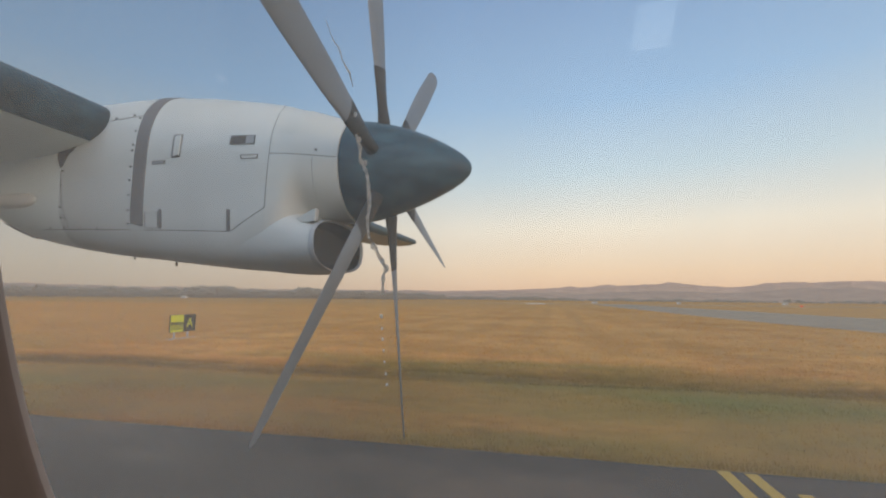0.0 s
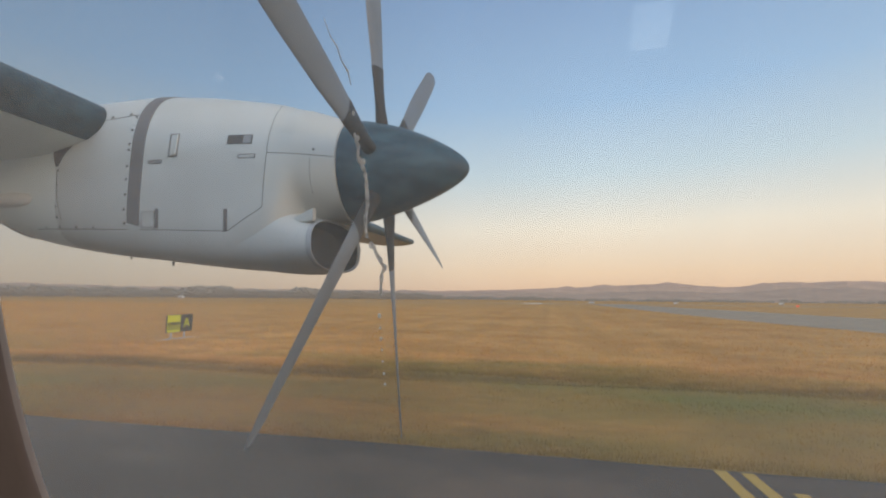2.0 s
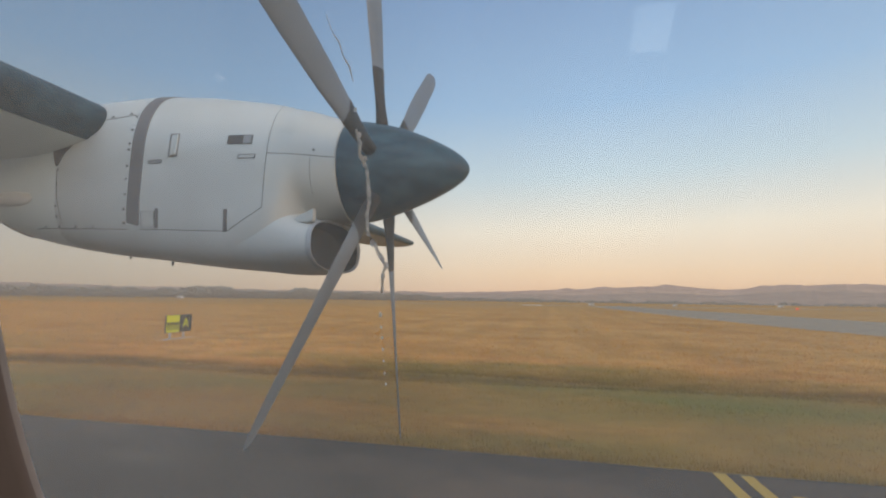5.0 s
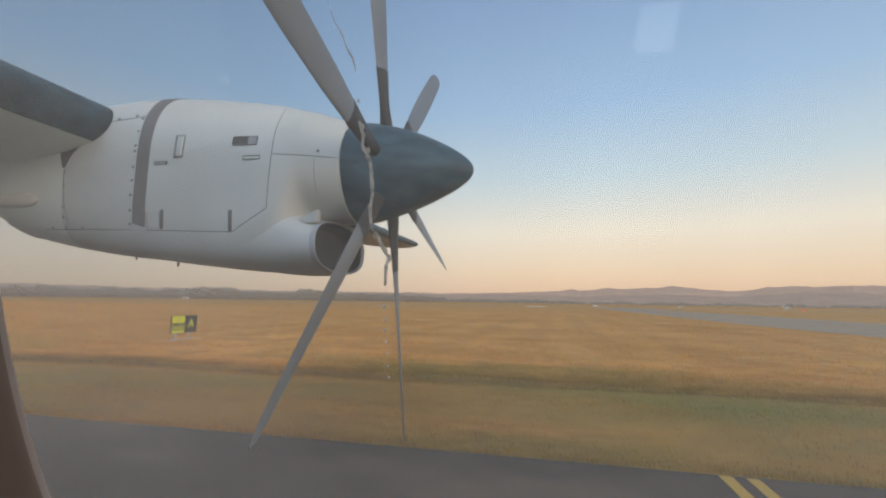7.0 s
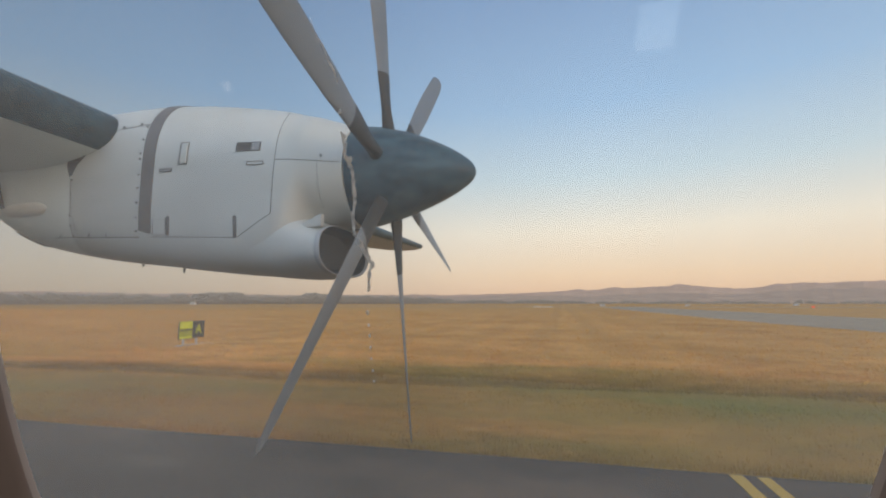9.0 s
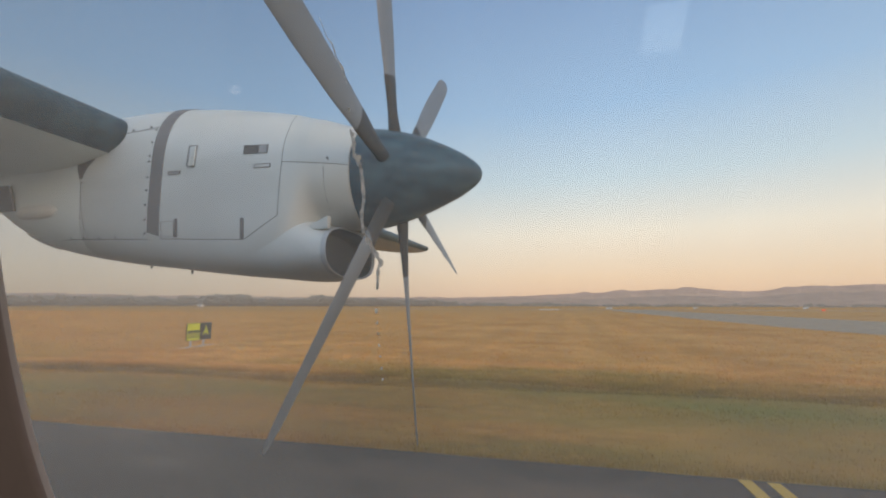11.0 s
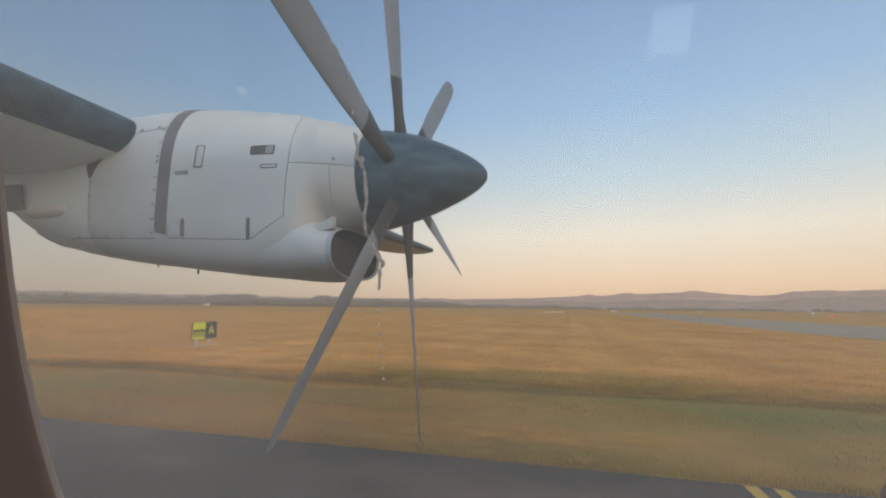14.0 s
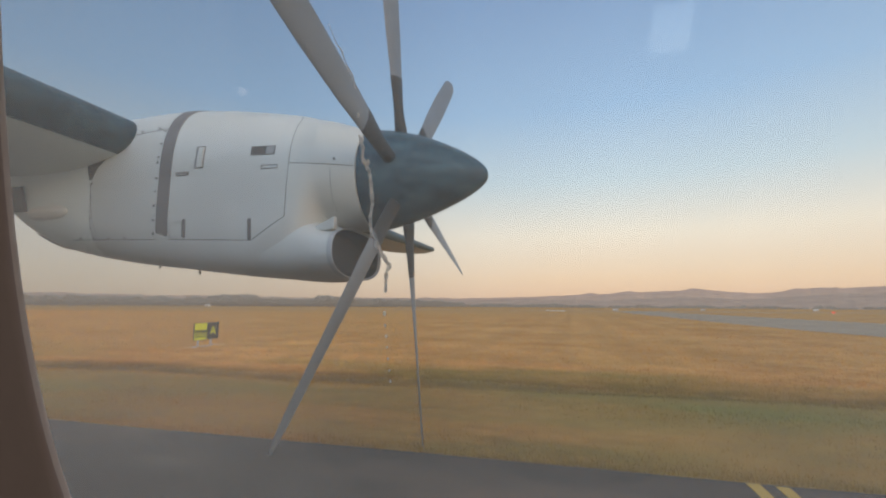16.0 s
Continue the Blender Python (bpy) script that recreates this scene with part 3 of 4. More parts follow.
# station: x, crest, keel, half width, exponents of the upper and lower half
COWL = [(-6.2, 3.36, 3.10, 0.20, 2.2, 2.4), (-5.4, 3.46, 3.04, 0.34, 2.3, 2.8), (-4.75, 3.50, 3.02, 0.39, 2.3, 2.8), (-4.4, 3.53, 3.00, 0.41, 2.4, 2.8), (-4.22, 3.56, 2.87, 0.425, 2.4, 2.8),
        (-4.05, 3.58, 2.755, 0.435, 2.4, 2.9), (-3.8, 3.60, 2.64, 0.445, 2.5, 3.0), (-3.5, 3.63, 2.57, 0.457, 2.6, 3.4), (-3.04, 3.655, 2.50, 0.465, 2.7, 4.2), (-2.66, 3.66, 2.46, 0.466, 2.7, 4.6),
        (-2.31, 3.635, 2.42, 0.465, 2.6, 4.6), (-2.07, 3.605, 2.397, 0.46, 2.5, 4.4), (-1.84, 3.57, 2.387, 0.45, 2.4, 4.2), (-1.70, 3.545, 2.395, 0.443, 2.3, 3.9), (-1.62, 3.52, 2.42, 0.434, 2.25, 3.5),
        (-1.56, 3.505, 2.54, 0.426, 2.2, 3.0), (-1.50, 3.49, 2.708, 0.416, 2.15, 2.5), (-1.42, 3.465, 2.722, 0.40, 2.1, 2.3), (-1.23, 3.41, 2.71, 0.352, 2.0, 2.0)]
CHIN = [(-2.2, 2.78, 2.42, 0.36, 2.8, 3.0), (-2.05, 2.82, 2.402, 0.39, 2.8, 3.2), (-1.85, 2.85, 2.380, 0.412, 2.7, 3.2), (-1.7, 2.83, 2.366, 0.417, 2.6, 3.0), (-1.57, 2.79, 2.36, 0.415, 2.5, 2.7),
        (-1.49, 2.755, 2.362, 0.41, 2.5, 2.6), (-1.42, 2.724, 2.364, 0.405, 2.5, 2.5), (-1.36, 2.714, 2.374, 0.397, 2.5, 2.5)]


def section(table, x):
    xs = [s[0] for s in table]
    return [smooth_interp(x, xs, [s[k] for s in table]) for k in (1, 2, 3, 4, 5)]


def ring(table, x, n=72, grow=0.0):
    zt, zb, w, eu, el = section(table, x)
    zm = 0.5 * (zt + zb)
    out = []
    for i in range(n):
        a = 2 * math.pi * i / n
        s, c = math.sin(a), math.cos(a)
        e = eu if c > 0 else el
        out.append((x, AX_Y - (w + grow) * math.copysign(abs(s) ** (2 / e), s), zm + (0.5 * (zt - zb) + grow) * math.copysign(abs(c) ** (2 / e), c)))
    return out


def side(x, z, table=COWL, out=0.0):
    """The point of the inboard flank at x and height z, and its outward normal."""
    def yy(x, z):
        zt, zb, w, eu, el = section(table, x)
        e = eu if z > 0.5 * (zt + zb) else el
        h = min(0.999, abs(z - 0.5 * (zt + zb)) / (0.5 * (zt - zb)))
        return AX_Y - w * (1 - h ** e) ** (1 / e)
    d = 0.004
    p = Vector((x, yy(x, z), z))
    u = Vector((2 * d, yy(x + d, z) - yy(x - d, z), 0))
    v = Vector((0, yy(x, z + d) - yy(x, z - d), 2 * d))
    nrm = u.cross(v).normalized()
    if nrm.y > 0:
        nrm = -nrm
    return p + nrm * out, nrm


def flank(x, z, out=0.0, table=COWL, spin=0.0):
    """A frame on the flank: x along the cowl, y out of it, z up along it."""
    p, nrm = side(x, z, table, out)
    f = Vector((1, 0, 0))
    f = (f - nrm * f.dot(nrm)).normalized()
    up = f.cross(-nrm)
    if up.z < 0:
        up = -up
    yv = up.cross(f)
    return Matrix.Translation(p) @ Matrix((f, yv, up)).transposed().to_4x4() @ pose(0, 0, 0, 0, spin, 0)


def xrange(a, b, n):
    return [a + (b - a) * i / n for i in range(n + 1)]


engine = thing("engine_nacelle", (-2.6, AX_Y, 2.45), "white turboprop engine nacelle with dark spinner under the wing", "aircraft engine")


def at_engine(ob):
    """Parts are built in world places; keep them there under the engine's Empty."""
    ob.matrix_basis = Matrix.Translation((2.6, -AX_Y, -2.45))
    return ob


def epart(name, bm, mat, label="", smooth=True):
    return at_engine(part(name, bm, mat, engine, label, smooth))


def build_nacelle():
    bm = bmesh.new()
    skin(bm, [ring(COWL, x) for x in xrange(-6.2, -3.22, 40)], cap0=True)
    epart("aft_fairing", bm, M_AFT, "grey-green aft nacelle fairing")
    bm = bmesh.new()
    skin(bm, [ring(COWL, x) for x in xrange(-3.22, -1.66, 36)])
    epart("cowling", bm, M_COWL, "white painted cowling with dirt streaks")
    bm = bmesh.new()
    r = [ring(COWL, x) for x in xrange(-1.66, -1.23, 14)]
    last = r[-1]
    c = Vector((-1.23, AX_Y, AX_Z))
    for k, dx in ((0.975, 0.004), (0.95, -0.004), (0.90, -0.03), (0.5, -0.05)):
        r.append([tuple(c + (Vector(p) - c) * k + Vector((dx, 0, 0))) for p in last])
    skin(bm, r)
    epart("front_cowl", bm, M_COWL_FRONT, "cream-white front cowl ring")
    # chin intake
    bm = bmesh.new()
    skin(bm, [ring(CHIN, x) for x in xrange(-2.2, -1.375, 24)], cap0=True)
    epart("intake_chin", bm, M_COWL, "white chin fairing of the air intake")
    bm = bmesh.new()
    base = ring(CHIN, -1.375)
    c = Vector((-1.375, AX_Y, 2.552))
    lip = [base]
    for k, dx in ((1.003, 0.010), (0.998, 0.022), (0.987, 0.031), (0.974, 0.033), (0.964, 0.028), (0.957, 0.020), (0.953, 0.012)):
        lip.append([tuple(c + Vector((dx, (p[1] - c.y) * k, (p[2] - c.z) * (k - (1 - k) * 0.6)))) for p in base])
    skin(bm, lip)
    epart("intake_lip", bm, M_LIP, "bare metal rim of the chin intake")
    # near-black colour puts the shade of a deep duct into this shallow one
    bm = bmesh.new()
    duct = [lip[-1]]
    for k, dx in ((0.97, -0.04), (0.9, -0.075), (0.75, -0.10)):
        duct.append([tuple(Vector((c.x + dx, c.y + (p[1] - c.y) * k, c.z + 0.02 * (1 - k) + (p[2] - c.z) * k))) for p in lip[-1]])
    skin(bm, duct, cap1=True)
    epart("intake_duct", bm, M_DUCT, "shallow intake duct, deep shade put into its colour")
    # dark strap round the cowling
    bm = bmesh.new()
    rows = []
    for x, g in ((-2.618, 0.0), (-2.616, 0.005), (-2.522, 0.005), (-2.520, 0.0)):
        full = ring(COWL, x, 160, g)
        rows.append([p for p in full[-70:] + full[:70] if p[2] > 2.632])
    m = min(len(r) for r in rows)
    skin(bm, [r[:m] for r in rows], closed=False)
    epart("strap_band", bm, M_BAND, "dark brown strap band round the cowling")
    # thin seams
    def seam(pts, rad=0.0022, table=COWL, name="panel_seam"):
        bm = bmesh.new()
        fine = []
        for (x0, z0), (x1, z1) in zip(pts, pts[1:]):
            n = max(2, int(math.hypot(x1 - x0, z1 - z0) / 0.05))
            fine += [(x0 + (x1 - x0) * i / n, z0 + (z1 - z0) * i / n) for i in range(n)]
        fine.append(pts[-1])
        tube(bm, [side(x, z, table)[0] for x, z in fine], rad, 5)
        epart(name, bm, M_SEAM)
    seam([(-3.45, 2.66), (-2.62, 2.63)])
    seam([(-2.52, 2.628), (-1.885, 2.605)])
    seam([(-1.885, 2.605), (-1.655, 2.75)])
    seam([(-1.655, 2.75), (-1.645, 3.09), (-1.655, 3.33), (-1.67, 3.45), (-1.69, 3.495)])
    seam([(-1.645, 3.095), (-1.235, 3.07)])
    seam([(-1.375, 3.06), (-1.385, 2.80)], 0.0014)
    seam([(-3.20, 3.365), (-2.62, 3.42)])
    seam([(-3.225, 3.05), (-3.20, 2.85), (-3.16, 2.66)], 0.0016)
    # fasteners
    def rivet(x, z, r=0.007, table=COWL):
        bm = bmesh.new()
        bmesh.ops.create_cone(bm, cap_ends=True, segments=8, radius1=r, radius2=r * 0.7, depth=0.005, matrix=flank(x, z, 0.002, table) @ pose(0, 0, 0, 90, 0, 0))
        epart("fastener", bm, M_FAST)
    for z in (3.40, 3.30, 3.20, 3.16, 3.05, 2.96, 2.86, 2.76, 2.67):
        rivet(-2.642, z, 0.0095)
    for x in (-3.12, -2.98, -2.84, -2.70):
        rivet(x, 3.37 + (x + 3.25) * 0.107, 0.011)
    for x in (-3.34, -3.2, -3.05, -2.9):
        rivet(x, 2.66 + 0.012 - (x + 3.45) * 0.034, 0.008)
    for z in (3.1, 3.0, 2.85, 2.78):
        rivet(-3.21, z - 0.05, 0.0085)
    rivet(-1.355, 3.114, 0.010)
    for z in (3.04, 2.99, 2.92, 2.86, 2.81):
        rivet(-1.38, z, 0.004)
    for x, z in ((-1.68, 2.548), (-1.63, 2.545), (-1.58, 2.545), (-1.53, 2.542), (-1.48, 2.54), (-1.69, 2.50), (-1.69, 2.455), (-1.64, 2.43), (-1.57, 2.43), (-1.50, 2.43), (-1.46, 2.46), (-1.46, 2.50), (-1.43, 2.57)):
        rivet(x, z, 0.0042, COWL if x < -1.61 else CHIN)

    def plate(name, x, z, w, h, mat, out=0.002, depth=0.006, label="", table=COWL, bevel=0.0015):
        bm = bmesh.new()
        box(bm, (w, depth, h), flank(x, z, out, table), bevel)
        return epart(name, bm, mat, label, False)

    def outlined(name, x, z, w, h, inner, label, t=0.006):
        """A small frame round a flat plate; a dark plate paints a hollow's shade."""
        bm = bmesh.new()
        m = flank(x, z, 0.002)
        for dx, dz, ww, hh in ((0, h / 2, w, t), (0, -h / 2, w, t), (w / 2, 0, t, h + t), (-w / 2, 0, t, h + t)):
            box(bm, (ww, 0.008, hh), m @ Matrix.Translation((dx, 0, dz)), 0.0015)
        f = epart(name, bm, M_BAND, label, False)
        bm = bmesh.new()
        box(bm, (w, 0.003, h), flank(x, z, 0.001), 0)
        o = part("inner_plate", bm, inner, f, "", False)
        return f
    slot = outlined("cooling_slot", -1.835, 3.190, 0.165, 0.060, M_SLOT, "dark rectangular cooling slot", 0.003)
    # paler ramp on the dark plate: the hollow's lighter side put into colour
    bm = bmesh.new()
    m = flank(-1.835, 3.190, 0.0)
    sg = 1 if (m.to_3x3() @ Vector((0, 1, 0))).y < 0 else -1
    skin(bm, [[m @ Vector((px, sg * py, zz)) for px, py in ((0.022, 0.003), (0.045, 0.005), (0.079, 0.007))] for zz in (-0.027, 0.027)], closed=False)
    part("ramp", bm, M_GREY, slot, "pale ramp inside the slot")
    outlined("small_vent", -1.775, 3.075, 0.112, 0.022, M_COWL, "narrow outlined vent", 0.004)
    outlined("drain_slot", -2.425, 3.066, 0.092, 0.020, M_GREY, "small dark drain slot", 0.004)
    plate("hinge_strap", -2.385, 2.695, 0.020, 0.125, M_BAND, label="dark hinge strap")
    plate("hinge_strap", -1.895, 2.675, 0.024, 0.135, M_BAND, label="dark hinge strap")
    outlined("access_panel", -2.452, 2.690, 0.10, 0.10, M_COWL, "small outlined access panel", 0.0025)
    # ram scoop: a framed shallow ramp that rises to a lip
    scoop = outlined("ram_scoop", -2.297, 3.172, 0.062, 0.150, M_GREY, "framed cream ram scoop beside the strap", 0.003)
    bm = bmesh.new()
    m = flank(-2.297, 3.172, 0.0)
    sg = 1 if (m.to_3x3() @ Vector((0, 1, 0))).y < 0 else -1
    pr = [(-0.020, 0.003), (-0.004, 0.005), (0.012, 0.009), (0.026, 0.012), (0.030, 0.008), (0.031, 0.0)]
    skin(bm, [[m @ Vector((px, sg * py * k, zz)) for px, py in pr] for zz, k in ((-0.073, 0.1), (-0.067, 1), (0.067, 1), (0.073, 0.1))], closed=False)
    part("lip", bm, M_COWL_FRONT, scoop, "raised cream lip")
    plate("exhaust_outlet", -4.07, 2.985, 0.40, 0.19, M_SLOT, 0.004, 0.02, "dark sooty exhaust outlet")
    # fairing below the exhaust, rounded at both ends; its cream colour is painted sunlight
    bm = bmesh.new()
    rows = []
    for i in range(19):
        u = -1 + i / 9
        grow = max(0.02, (1 - abs(u) ** 3.5)) ** 0.5
        m = flank(-3.66 + 0.235 * u, 2.862, -0.004)
        sg = 1 if (m.to_3x3() @ Vector((0, 1, 0))).y < 0 else -1
        rows.append([m @ Vector((0, sg * 0.032 * grow * math.sin(math.pi * j / 8), 0.052 * grow * math.cos(math.pi * j / 8))) for j in range(9)])
    skin(bm, rows, closed=False)
    epart("exhaust_fairing", bm, M_SUNLIT_FAIRING, "rounded fairing below the exhaust, cream from sunlight put into its colour")
    # tab above the chin
    bm = bmesh.new()
    a, b, c2, d2 = (-1.50, 2.525, 2.690), (-1.352, 2.510, 2.752), (-1.352, 2.510, 2.672), (-1.46, 2.520, 2.662)
    skin(bm, [[a, b, c2, d2], [(p[0], p[1] + 0.045, p[2]) for p in (a, b, c2, d2)]], cap0=True, cap1=True)
    bmesh.ops.bevel(bm, geom=bm.edges[:], offset=0.004, segments=2, affect='EDGES')
    epart("bleed_tab", bm, M_COWL, "small wedge-shaped bleed fairing")
    # drains under the keel
    for x, z, h in ((-2.66, 2.46, 0.035), (-3.04, 2.50, 0.022)):
        bm = bmesh.new()
        tube(bm, [(x, AX_Y, z + 0.02), (x, AX_Y, z - h)], 0.008)
        epart("drain_pipe", bm, M_FAST)
    bm = bmesh.new()
    prof = [(-4.15, 2.765), (-3.98, 2.69), (-3.82, 2.635), (-3.76, 2.66), (-3.98, 2.76)]
    skin(bm, [[(x, AX_Y - 0.16, z) for x, z in prof], [(x, AX_Y + 0.16, z) for x, z in prof]], cap0=True, cap1=True)
    epart("tail_lip", bm, M_GREY, "short grey drain lip under the tail")


build_nacelle()


def build_propeller():
    prof = [(-1.225, 0.30), (-1.222, 0.344), (-1.16, 0.343), (-1.08, 0.332), (-0.95, 0.299), (-0.82, 0.256), (-0.70, 0.206), (-0.60, 0.157), (-0.53, 0.115), (-0.48, 0.077), (-0.455, 0.050), (-0.442, 0.027), (-0.4365, 0.006)]
    bm = bmesh.new()
    n = 64
    xs = [p[0] for p in prof]
    st = prof[:2] + [(x, smooth_interp(x, xs[1:], [p[1] for p in prof][1:])) for x in xrange(-1.21, -0.50, 22) + [-0.48, -0.465, -0.455, -0.447, -0.441, -0.4365]]
    rings = [[(x, AX_Y + r * math.sin(2 * math.pi * i / n), AX_Z + 0.010 * math.sin(math.pi * (x + 1.23) / 0.8) + r * math.cos(2 * math.pi * i / n)) for i in range(n)] for x, r in st]
    skin(bm, rings, cap0=True, cap1=True)
    epart("spinner", bm, M_SPIN, "dark slate pointed propeller spinner")
    bm = bmesh.new()
    skin(bm, [[(-1.232, AX_Y - 0.06, 3.40), (-1.232, AX_Y - 0.02, 3.40)], [(-1.20, AX_Y - 0.055, 3.432), (-1.20, AX_Y - 0.025, 3.432)],
              [(-1.165, AX_Y - 0.06, 3.40), (-1.165, AX_Y - 0.02, 3.40)], [(-1.20, AX_Y - 0.06, 3.38), (-1.20, AX_Y - 0.02, 3.38)], [(-1.232, AX_Y - 0.06, 3.399), (-1.232, AX_Y - 0.02, 3.399)]], closed=False)
    epart("sensor_fin", bm, M_CUFF, "tiny dark fin behind the spinner", False)
    HX = -1.02
    for k in range(6):
        th = radians(15 + 60 * k)
        rad = Vector((0, -math.sin(th), math.cos(th)))
        tan = Vector((0, -math.cos(th), -math.sin(th)))
        ax = Vector((1, 0, 0))
        hub = Vector((HX, AX_Y, AX_Z))
        rows = []
        for r, ch, thick, beta in ((0.22, 0.10, 0.09, 34), (0.34, 0.10, 0.075, 30), (0.45, 0.13, 0.05, 26), (0.65, 0.155, 0.032, 20), (0.95, 0.175, 0.022, 14), (1.3, 0.175, 0.017, 9), (1.6, 0.16, 0.013, 6),
                                   (1.82, 0.15, 0.010, 4), (1.92, 0.11, 0.007, 3), (1.96, 0.04, 0.004, 3)):
            b = radians(beta - 27)          # ground idle, flat pitch
            cv = tan * math.cos(b) + ax * math.sin(b)
            nv = ax * math.cos(b) - tan * math.sin(b)
            pts = []
            for i in range(16):
                a = 2 * math.pi * i / 16
                u = 0.5 * math.cos(a)
                v = 0.5 * math.sin(a) * (1 if u > 0 else 0.55 + 0.45 * (1 + u * 2)) + 0.10 * (0.25 - u * u)
                pts.append(tuple(hub + rad * r + cv * (u + 0.08) * ch + nv * v * thick))
            rows.append(pts)
        bm = bmesh.new()
        skin(bm, rows, cap0=True, cap1=True)
        blade = epart("propeller_blade", bm, M_BLADE, "dark grey composite propeller blade at rest")
        bm = bmesh.new()
        cuff = []
        for lo, hi, f in ((0, 1, 0.4), (1, 2, 0.0), (1, 2, 0.2), (1, 2, 0.8), (2, 3, 0.4), (3, 4, 0.0), (3, 4, 0.10)):
            mid = [Vector(p).lerp(Vector(q), f) for p, q in zip(rows[lo], rows[hi])]
            c = sum(mid, Vector()) / len(mid)
            cuff.append([c + (p - c) * 1.02 + (p - c).normalized() * 0.0025 for p in mid])
        skin(bm, cuff)
        part("root_cuff", bm, M_CUFF, blade, "black rubber root sleeve")


build_propeller()


# ---- wing ----
def airfoil(n=22):
    """Chord fractions and half thickness for a rounded section."""
    out = []
    for i in range(n + 1):
        u = (1 - math.cos(math.pi * i / n)) / 2
        out.append((u, 5 * (0.2969 * math.sqrt(u) - 0.126 * u - 0.3516 * u * u + 0.2843 * u ** 3 - 0.1015 * u ** 4)))
    return out


WING = [(-0.45, -2.90, 3.385, 2.57, 0.18), (2.9, -2.90, 3.385, 2.57, 0.18), (4.2, -2.93, 3.40, 2.5, 0.18), (12.0, -3.37, 3.755, 1.55, 0.14), (12.2, -3.46, 3.76, 1.30, 0.10), (12.27, -3.62, 3.765, 0.9, 0.05)]
wing = thing("wing", (-3.4, 0.8, 3.3), "high grey wing with black de-icing boot on its leading edge", "aircraft wing")


def wing_points(y, x0, z0, chord, t, lo, hi):
    """Section points from the lower side round the nose to the upper side, between chord fractions."""
    af = airfoil(30)
    pts = [(u, -v * t) for u, v in af[::-1]] + [(u, v * t * 1.08) for u, v in af[1:]]
    sel = [(u, v) for u, v in pts if lo <= u <= hi]
    return [(x0 - u * chord, y, z0 + v * chord) for u, v in sel]


def build_wing():
    off = Matrix.Translation((3.4, -0.8, -3.3))
    bm = bmesh.new()
    skin(bm, [wing_points(*w, 0.0, 1.0) for w in WING[:3]], closed=True, cap0=True, cap1=True)
    part("wing_skin", bm, M_WING, wing, "grey-green painted wing skin").matrix_basis = off
    # outer skin darkened in its colour to offset warm light bounced off grass
    bm = bmesh.new()
    outer = [(WING[2][0] + 0.003, *WING[2][1:])] + WING[3:]
    skin(bm, [wing_points(*w, 0.0, 1.0) for w in outer], closed=True, cap0=True, cap1=True)
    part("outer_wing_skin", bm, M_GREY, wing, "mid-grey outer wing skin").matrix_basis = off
    rows = []
    for y, x0, z0, ch, t in WING[:4]:
        af = airfoil(30)
        pts = [(u, -v * t) for u, v in af[::-1] if u < 0.05] + [(u, v * t * 1.08) for u, v in af[1:] if u < 0.10]
        rows.append([(x0 - (u - 0.002) * ch, y, z0 + v * 1.012 * ch + math.copysign(0.003, v)) for u, v in pts])
    for pair in (rows[:2], rows[2:]):
        bm = bmesh.new()
        skin(bm, pair, closed=False)
        part("deicing_boot", bm, M_BOOT, wing, "black rubber leading edge boot").matrix_basis = off
    # dark fillet between the boot and the cowling
    bm = bmesh.new()
    fore = ((-2.95, 3.36), (-3.03, 3.28), (-3.10, 3.22), (-3.17, 3.15), (-3.205, 3.08))
    aft = ((-3.27, 3.34), (-3.272, 3.27), (-3.268, 3.21), (-3.255, 3.14), (-3.228, 3.07))
    skin(bm, [[side(x0 + (x1 - x0) * u, z0 + (z1 - z0) * u, out=0.006)[0] for (x0, z0), (x1, z1) in zip(fore, aft)] for u in (0, 0.25, 0.5, 0.75, 1)], closed=False)
    part("wing_fillet", bm, M_SLOT, wing, "dark rubber fillet at the nacelle").matrix_basis = off


build_wing()


# ---- fuselage and cabin window ----
HULL_Y, HULL_Z, R_IN, R_OUT = -1.27, 2.15, 1.34, 1.43


OPP_X0, OPP_X1, OPP_A0, OPP_A1 = 0.485, 0.70, 138.7, 149.5    # the opening of the window across the aisle


def build_hull():
    n = 96
    xs = sorted([-7, -4, -2, -0.36, 0.28, OPP_X0, OPP_X1, 2, 4])
    def shell(r, name, mat, label):
        bm = bmesh.new()
        vs = [[bm.verts.new((x, HULL_Y + r * math.cos(a), HULL_Z + r * math.sin(a))) for a in [2 * math.pi * i / n for i in range(n)]] for x in xs]
        for k in range(len(xs) - 1):
            for i in range(n):
                j = (i + 1) % n
                mid = 360 * (i + 0.5) / n
                mid = mid - 360 if mid > 180 else mid
                if -0.36 <= xs[k] < 0.28 and -13 < mid < 20:
                    continue
                if xs[k] == OPP_X0 and OPP_A0 < mid % 360 < OPP_A1:
                    continue
                bm.faces.new((vs[k][i], vs[k][j], vs[k + 1][j], vs[k + 1][i]))
        bm.faces.new(vs[0])
        bm.faces.new(vs[-1])
        tagged(part(name, bm, mat), label, "aircraft fuselage", kind="structure")
    shell(R_IN, "wall_cabin", M_CABIN, "plain dim cabin lining around the seat rows")
    shell(R_OUT, "wall_fuselage", M_HULL, "white painted aircraft fuselage skin")


build_hull()

# window opening: centre and half sizes of a rounded rectangle, all leaning in with the hull
WIN_X, WIN_Z, WIN_A, WIN_B, WIN_E, WIN_LEAN = -0.0394, 2.306, 0.1176, 0.22, 2.87, 8.0
PANE_Y = 0.05                      # the pane's inner face, outboard of the rim


